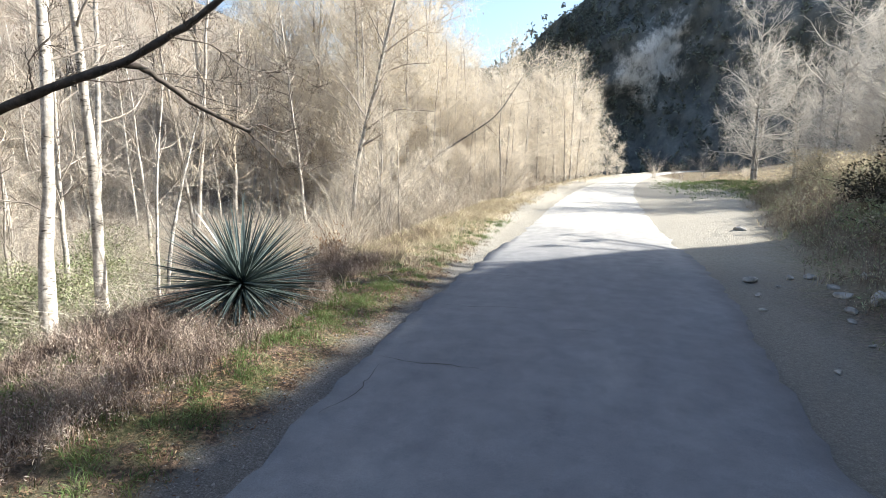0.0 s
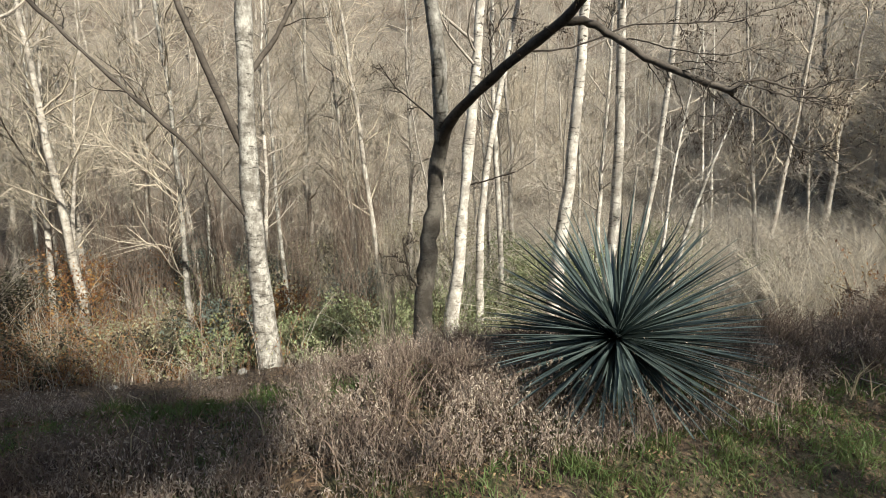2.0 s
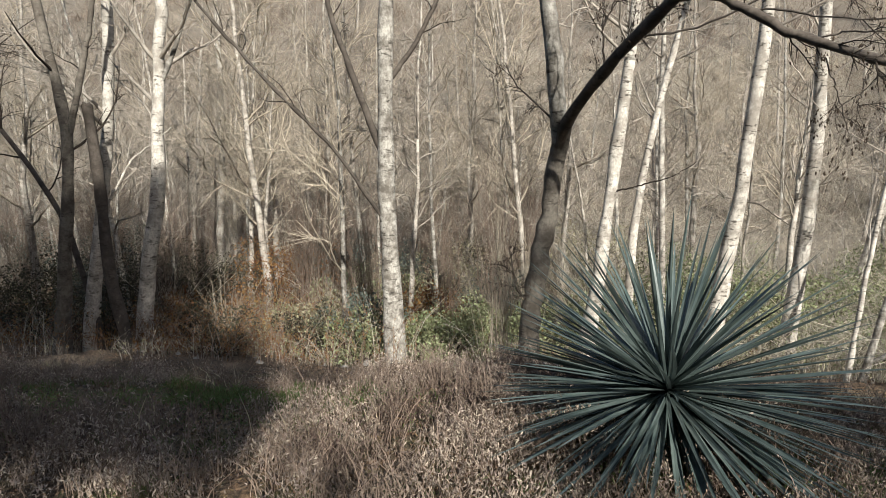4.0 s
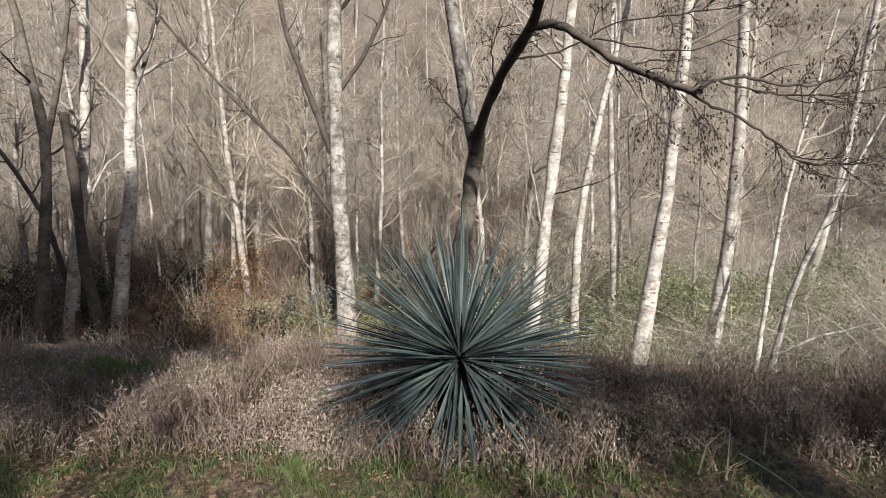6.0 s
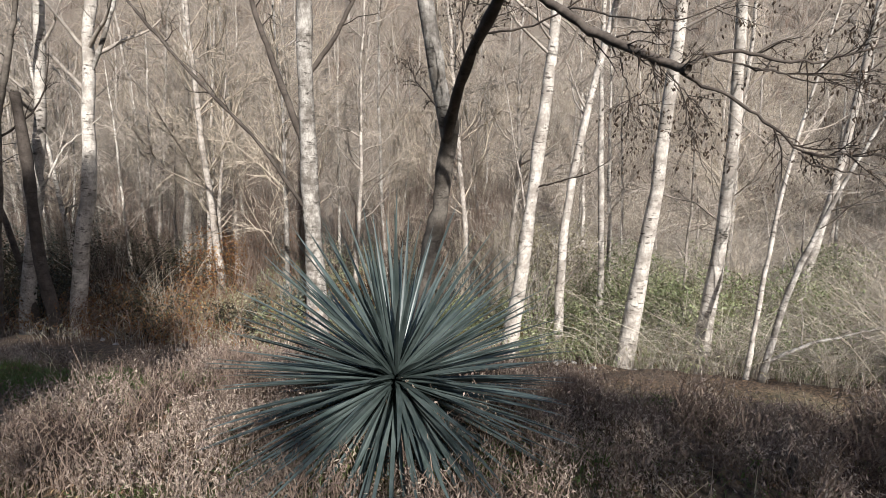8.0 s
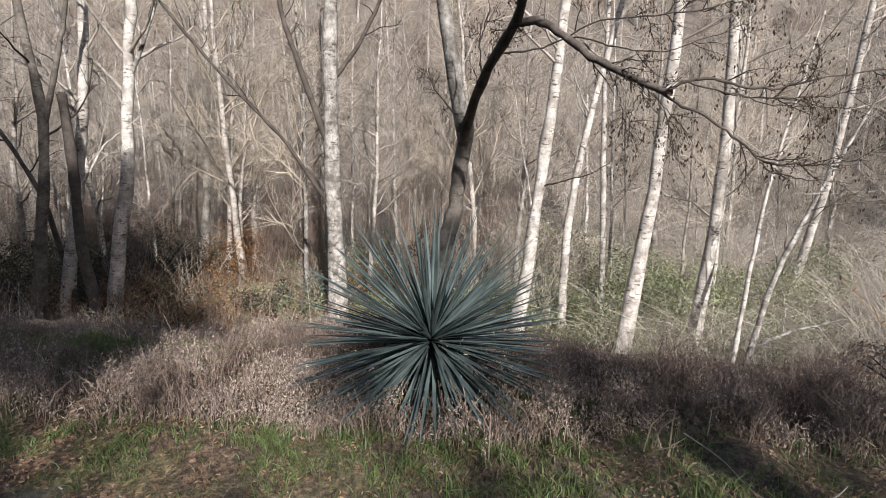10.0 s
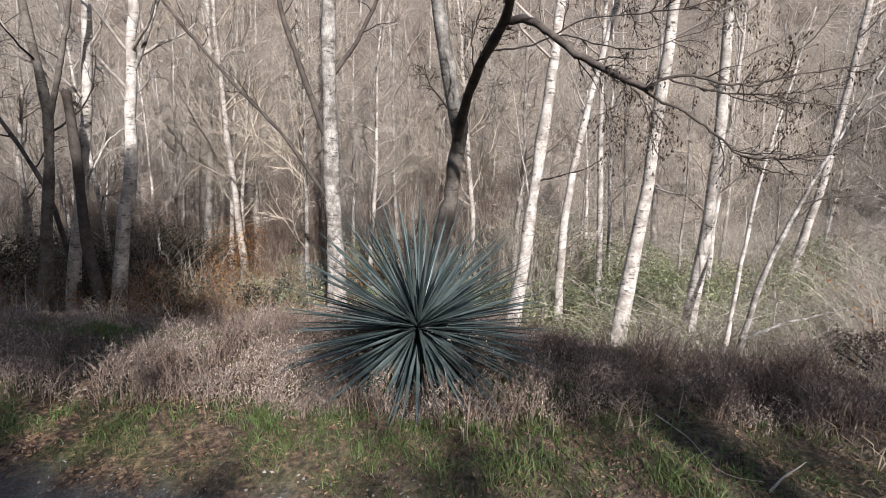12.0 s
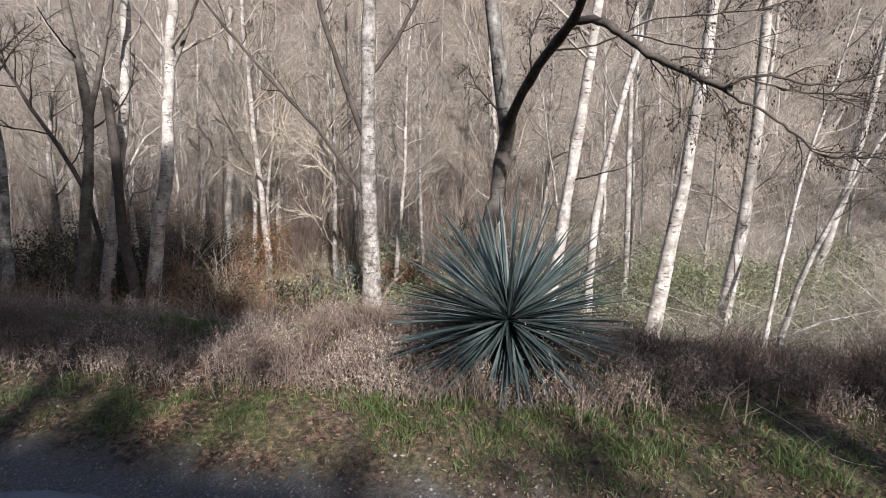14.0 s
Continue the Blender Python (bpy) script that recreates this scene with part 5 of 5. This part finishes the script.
for k, (x, y, w, h, n, mt, lab) in enumerate([
    (-12.0, 1.35, 1.0, 1.6, 2200, M_SCRUB, "dark green dense bush by the stream"), (-12.6, 3.0, 1.3, 1.1, 2600, M_IVY, "bright green low leafy bush by the stream"),
    (-13.2, 5.9, 1.4, 1.2, 2400, M_IVY, "green leafy bush between white trunks"), (-12.2, -3.0, 1.8, 1.2, 2600, M_RUST, "rusty withered bush in the shade"),
    (-14.5, 7.2, 2.0, 1.3, 2600, M_IVY, "green leafy bush between white trunks"), (-17.0, -0.6, 1.6, 2.6, 2400, M_SCRUB, "tall dark olive bush beyond the stream"),
    (-15.5, 10.2, 1.8, 1.3, 2200, M_IVY, "green leafy bush between white trunks"), (-18.0, -9.5, 2.0, 2.4, 2600, M_SCRUB, "tall dark olive bush beyond the stream"),
    (-10.95, 3.0, 0.9, 1.1, 2600, M_IVY, "bright green leafy bush beside the mottled trunk"), (-11.2, 1.2, 1.0, 1.1, 2400, M_IVY, "bright green leafy bush beside the mottled trunk"), (-11.4, 0.1, 0.8, 1.5, 1800, M_GLOOM, "dark upright bush by the stream"), (-12.2, -0.9, 1.2, 1.2, 2200, M_DRAB, "drab leafy bush by the stream"), (-11.9, 4.4, 1.2, 1.2, 2400, M_IVY, "green leafy bush between white trunks"), (-13.6, 1.9, 1.6, 1.5, 2400, M_RUST, "rusty withered bush in the sun"), (-14.4, 4.2, 1.6, 1.6, 2400, M_SCRUB, "dark green dense bush by the stream"),
    (-13.4, 7.0, 1.7, 1.7, 4200, M_IVY, "olive-green leafy bush between white trunks"), (-13.0, 9.6, 1.8, 1.6, 4200, M_IVY, "olive-green leafy bush between white trunks"), (-14.6, 8.6, 2.0, 2.0, 4600, M_IVY, "olive-green leafy bush between white trunks"), (-14.2, 12.0, 2.0, 1.8, 4600, M_IVY, "olive-green leafy bush among pale sticks"), (-16.2, 5.6, 2.2, 2.2, 4600, M_DRAB, "drab leafy bush beyond the stream"), (-16.5, 14.5, 2.2, 2.0, 4600, M_IVY, "olive-green leafy bush among pale sticks"), (-17.0, 10.0, 2.2, 2.4, 4600, M_IVY, "olive-green leafy bush beyond the stream"), (-16.0, 2.2, 2.0, 2.0, 4200, M_DRAB, "drab leafy bush beyond the stream"), (-15.4, -2.6, 2.2, 1.8, 4200, M_RUST, "rusty withered bush beyond the stream"), (-18.5, 6.5, 2.2, 2.4, 4200, M_DRAB, "drab leafy bush beyond the stream"),
    (-11.4, -4.9, 1.4, 1.7, 3000, M_GLOOM, "dense brown bush with leaves darkened for deep shade"), (-11.8, -6.9, 1.7, 1.8, 3000, M_GLOOM, "dense brown bush with leaves darkened for deep shade"), (-11.2, -2.2, 1.3, 1.1, 2400, M_GLOOM, "low bush with leaves darkened for deep shade"),
    (-14.2, -5.2, 2.2, 2.0, 3000, M_GLOOM, "dense brown bush with leaves darkened for deep shade"), (-15.5, -7.6, 2.2, 2.2, 3000, M_GLOOM, "dense brown bush with leaves darkened for deep shade"),
    (-13.5, -8.8, 2.0, 2.2, 3000, M_GLOOM, "dense brown bush with leaves darkened for deep shade"), (-12.8, 7.9, 1.2, 0.9, 2000, M_IVY, "low green leafy bush between white trunks"), (-12.0, 11.0, 1.5, 1.0, 2200, M_IVY, "low green leafy bush among pale sticks"),
    (-13.0, -6.6, 1.6, 2.2, 2800, M_SCRUB, "tall dark olive bush beyond the shaded trunks"), (-14.6, -3.8, 1.7, 1.9, 2800, M_GLOOM, "dense brown bush with leaves darkened for deep shade"), (-15.8, -9.4, 2.2, 2.6, 3000, M_SCRUB, "tall dark olive bush beyond the stream"), (-16.6, -5.4, 2.2, 2.3, 3000, M_GLOOM, "tall dark bush beyond the stream"), (-17.2, 1.6, 1.7, 1.8, 2600, M_SCRUB, "dark olive bush beyond the stream"), (-15.2, 0.2, 1.5, 1.5, 2600, M_IVY, "olive-green bush beyond the stream"), (-18.6, 3.6, 1.9, 1.9, 2800, M_GLOOM, "dark bush beyond the stream"),
    (4.5, 7.9, 0.7, 0.6, 1500, M_GLOOM, "bush with leaves darkened for the shaded bank"), (5.4, 9.6, 1.0, 0.9, 2000, M_GLOOM, "bush with leaves darkened for the shaded bank"), (5.2, 11.8, 0.8, 0.5, 1400, M_IVY, "green bush on the bank"), (6.4, 10.4, 1.4, 1.2, 2400, M_GLOOM, "bush with leaves darkened for the shaded bank"), (5.9, 14.0, 1.1, 0.8, 1800, M_GLOOM, "bush with leaves darkened for the shaded bank"), (7.4, 13.8, 1.5, 1.3, 2400, M_GLOOM, "bush with leaves darkened for the shaded bank"),
    (4.9, 10.4, 0.9, 0.7, 1400, M_DRAB, "low brown-green bush on the bank"), (6.2, 12.6, 1.3, 1.0, 2000, M_GLOOM, "bush with leaves darkened for the shaded bank"), (5.6, 8.6, 1.0, 0.8, 1600, M_GLOOM, "bush with leaves darkened for the shaded bank"), (6.6, 16.0, 1.1, 0.55, 1600, M_DRAB, "low brown-green bush on the bank"), (7.8, 20.5, 1.3, 0.8, 2000, M_STRAW, "tan withered bush on the sunny bank"), (9.4, 28.0, 1.6, 1.3, 2400, M_STRAW, "tan withered bush on the sunny bank"), (8.4, 24.0, 1.3, 1.1, 2000, M_STRAW, "tan withered bush on the sunny bank"), (10.5, 31.5, 1.6, 1.2, 2200, M_DRAB, "low brown-green bush on the bank"),
    (-4.75, 8.9, 0.5, 0.45, 2600, M_BRUSH, "round brown dead bush on the verge"), (-5.1, 9.8, 0.6, 0.5, 3000, M_STRAW, "tan dead bush on the verge")]):
    bush(x, y, w, h, n, mt, 700 + k, lab)

P, W = blades(42000, (-80, -24), (-45, 80), lambda x, y: 0.15 + patchy(x, y, 5.0, 71, -0.1), 1.8, 0.016, 1.2, 14, 0.45, 3)
stuff("hillside_sticks", Heap().ribbons(P, W), M_STEM, "bare brown shrubs covering the far hillside", "shrubs")
# pale twigs only past y 3: the sunlit side's brightness is in their colour
P, W = blades(60000, (-44, -17.5), (3, 36), lambda x, y: 0.12 + patchy(x, y, 3.0, 72, -0.3), 1.7, 0.008, 1.5, 18, 0.4, 4)
stuff("hillside_twigs", Heap().ribbons(P, W), M_HAZE, "pale bare twigs of sunlit shrubs on the hillside", "shrubs")

# pale sticks fallen and leaning across each other by the stream
x, y = tufts(2000, (-17, -9.6), (-4, 20), lambda x, y: 0.08 + 0.9 * ease(y, 7, 11))
a, tilt, L = RNG.uniform(0, 6.28, 2000), RNG.uniform(-0.1, 1.1, 2000), RNG.uniform(0.5, 1.7, 2000)
d = np.stack([np.cos(a) * np.cos(tilt), np.sin(a) * np.cos(tilt), np.sin(tilt)], 1) * L[:, None]
s = np.linspace(0, 1, 4)
P = on_ground(x, y, RNG.uniform(0, 0.5, 2000))[:, None] + d[:, None] * s[None, :, None] + np.cumsum(RNG.normal(size=(2000, 4, 3)) * 0.04, 1)
stuff("fallen_sticks", Heap().tubes(P, RNG.uniform(0.003, 0.008, 2000)[:, None] * np.linspace(1, 0.4, 4)[None, :], 3), M_TWIG_TAN, "pale bare sticks lying tangled by the stream", "sticks")

# dead leaves lying about
def litter_here(x, y):
    l = left_of(x, y)
    return np.clip(ease(l, 0.15, 0.6) * (1 - ease(l, 4, 7)) * (0.45 + patchy(x, y, 0.9, 70, -0.1)), 0, 1)


x, y = tufts(70000, (-7, -2.0), (-3, 12), litter_here)
stuff("fallen_leaves", Heap().leaves(on_ground(x, y, 0.012), 0.0135, 0.45, 0.36), M_LITTER, "brown curled fallen leaves on the verge", "fallen leaves")


# a fallen twig on the verge
def fallen_twig(points, r, label):
    p = curve_path([(x, y, float(height(x, y)) + 0.012 + dz) for x, y, dz in points], 14)
    root = new("fallen_twig", Heap().tubes((p - p[0])[None], np.linspace(r, r * 0.35, 14)[None], 6).mesh("fallen_twig", M_TWIG))
    root.location = p[0]
    return tagged(root, label, "twig", "fallen twigs")


fallen_twig([(-3.52, 6.79, 0.08), (-3.31, 6.95, 0.03), (-3.0, 6.99, 0.0), (-2.94, 7.07, 0.01), (-2.94, 7.2, 0.02)], 0.004, "grey curved twig fallen among dead leaves")
fallen_twig([(-2.9, 7.22, 0.0), (-3.02, 7.33, 0.02), (-3.08, 7.42, 0.05), (-3.2, 7.52, 0.03)], 0.008, "short forked grey twig lying on leaves")

# ---- cracks and pebbles of the road ----
def crack(points, width, seed):
    """A jagged dark crack in the pavement."""
    r = np.random.default_rng(seed)
    n = 24
    p = curve_path([(x, y, 0.0) for x, y in points], n)
    p[:, :2] += np.cumsum(r.normal(size=(n, 2)) * 0.008, 0)
    span = (p[:, 0] - road_left(p[:, 1])) / 3.7
    p[:, 2] = 0.012 + 0.03 * (1 - (2 * span - 1) ** 2) + 0.006 * lumps(p[:, 0], p[:, 1], 1.6, 15) + 0.005
    w = width * r.uniform(0.4, 1.3, n) * np.sin(np.linspace(0.25, 2.9, n))
    part("crack", Heap().ribbons(p[None], w[None], np.array([[0.0, 0, 1.0]])).mesh("crack", M_CRACK), road, "thin dark crack filled with dirt")


M_CRACK = plain("crack_dirt", [(0.3, (0.03, 0.027, 0.024)), (0.7, (0.08, 0.07, 0.06))], 40, bump_by=0)
for k, (pts, w) in enumerate([
    ([(-1.95, 4.42), (-1.6, 4.3), (-1.2, 4.32), (-0.8, 4.22)], 0.006), ([(-1.9, 6.35), (-1.5, 6.3), (-1.0, 6.42), (-0.6, 6.36)], 0.005),
    ([(-1.9, 3.2), (-1.8, 3.6), (-1.85, 4.2)], 0.004), ([(-0.4, 5.6), (-0.1, 5.66), (0.15, 5.6)], 0.004), ([(-1.85, 8.2), (-1.4, 8.3), (-0.9, 8.2)], 0.005)]):
    crack(pts, w, 600 + k)

x, y = tufts(1500, (-3.0, -1.75), (-1, 11), lambda x, y: np.exp(-((left_of(x, y) - 0.22) / 0.25) ** 2))
c, size = on_ground(x, y, 0.008), RNG.uniform(0.004, 0.011, 1500)
octa = np.array([[1, 0, 0], [0, 1, 0], [-1, 0, 0], [0, -1, 0], [0, 0, 0.7], [0, 0, -0.7]])
v = c[:, None] + octa[None] * size[:, None, None] * RNG.uniform(0.6, 1.3, (1500, 1, 3)) + RNG.normal(size=(1500, 6, 3)) * 0.002
f = np.array([[0, 1, 4, 4], [1, 2, 4, 4], [2, 3, 4, 4], [3, 0, 4, 4], [1, 0, 5, 5], [2, 1, 5, 5], [3, 2, 5, 5], [0, 3, 5, 5]])
gravel = Heap().add(v, (f[None] + (np.arange(1500) * 6)[:, None, None]).reshape(-1, 4))
tagged(new("gravel", gravel.mesh("gravel", M_STONE, False)), "loose grey gravel along the broken road edge", "gravel", kind="stuff")

# ---- stones ----
def stone(x, y, size, seed, label="grey angular stone lying on the dirt shoulder", sink=0.25):
    r = np.random.default_rng(seed)
    bm = bmesh.new()
    bmesh.ops.create_icosphere(bm, subdivisions=2, radius=1.0)
    cut = r.normal(size=(7, 3))
    cut /= np.linalg.norm(cut, axis=1, keepdims=True)
    for v in bm.verts:
        p = np.array(v.co)
        for c in cut:
            d = p @ c
            if d > 0.62:
                p = p - c * (d - 0.62)
        v.co = Vector(p * np.array([1.0, r.uniform(0.6, 0.85), r.uniform(0.45, 0.65)]) * size)
    me = bpy.data.meshes.new("stone")
    bm.to_mesh(me)
    bm.free()
    me.materials.append(M_STONE)
    ob = tagged(new("stone", me), label, "stone", "stones on the shoulder")
    ob.matrix_basis = pose(x, y, float(height(x, y)) + size * (0.5 - sink), r.uniform(-10, 10), r.uniform(-10, 10), r.uniform(0, 360))
    return ob


for k, (x, y, s) in enumerate([(2.12, 5.3, 0.06), (2.2, 8.2, 0.07), (4.4, 8.6, 0.25), (4.6, 7.4, 0.2), (3.3, 9.7, 0.12), (4.0, 9.4, 0.16), (3.0, 5.4, 0.1), (3.6, 5.9, 0.12), (2.35, 9.2, 0.16), (2.65, 8.9, 0.05), (2.05, 7.4, 0.06), (3.3, 8.4, 0.13), (3.1, 7.6, 0.10), (3.55, 8.0, 0.2), (3.6, 7.3, 0.14), (3.2, 6.4, 0.16), (3.9, 7.0, 0.22), (2.9, 7.1, 0.07), (3.0, 9.6, 0.09), (3.7, 16.0, 0.22), (2.75, 6.2, 0.05), (3.4, 9.0, 0.1)]):
    stone(x, y, s, 400 + k)

# pale stones in the stream's bed
rs = np.random.default_rng(880)
for k in range(34):
    stone(float(rs.uniform(-11.6, -9.2)), float(rs.uniform(-2.0, 8.0)), float(rs.uniform(0.05, 0.11)), 900 + k, "pale rounded stone in the stream's bed")
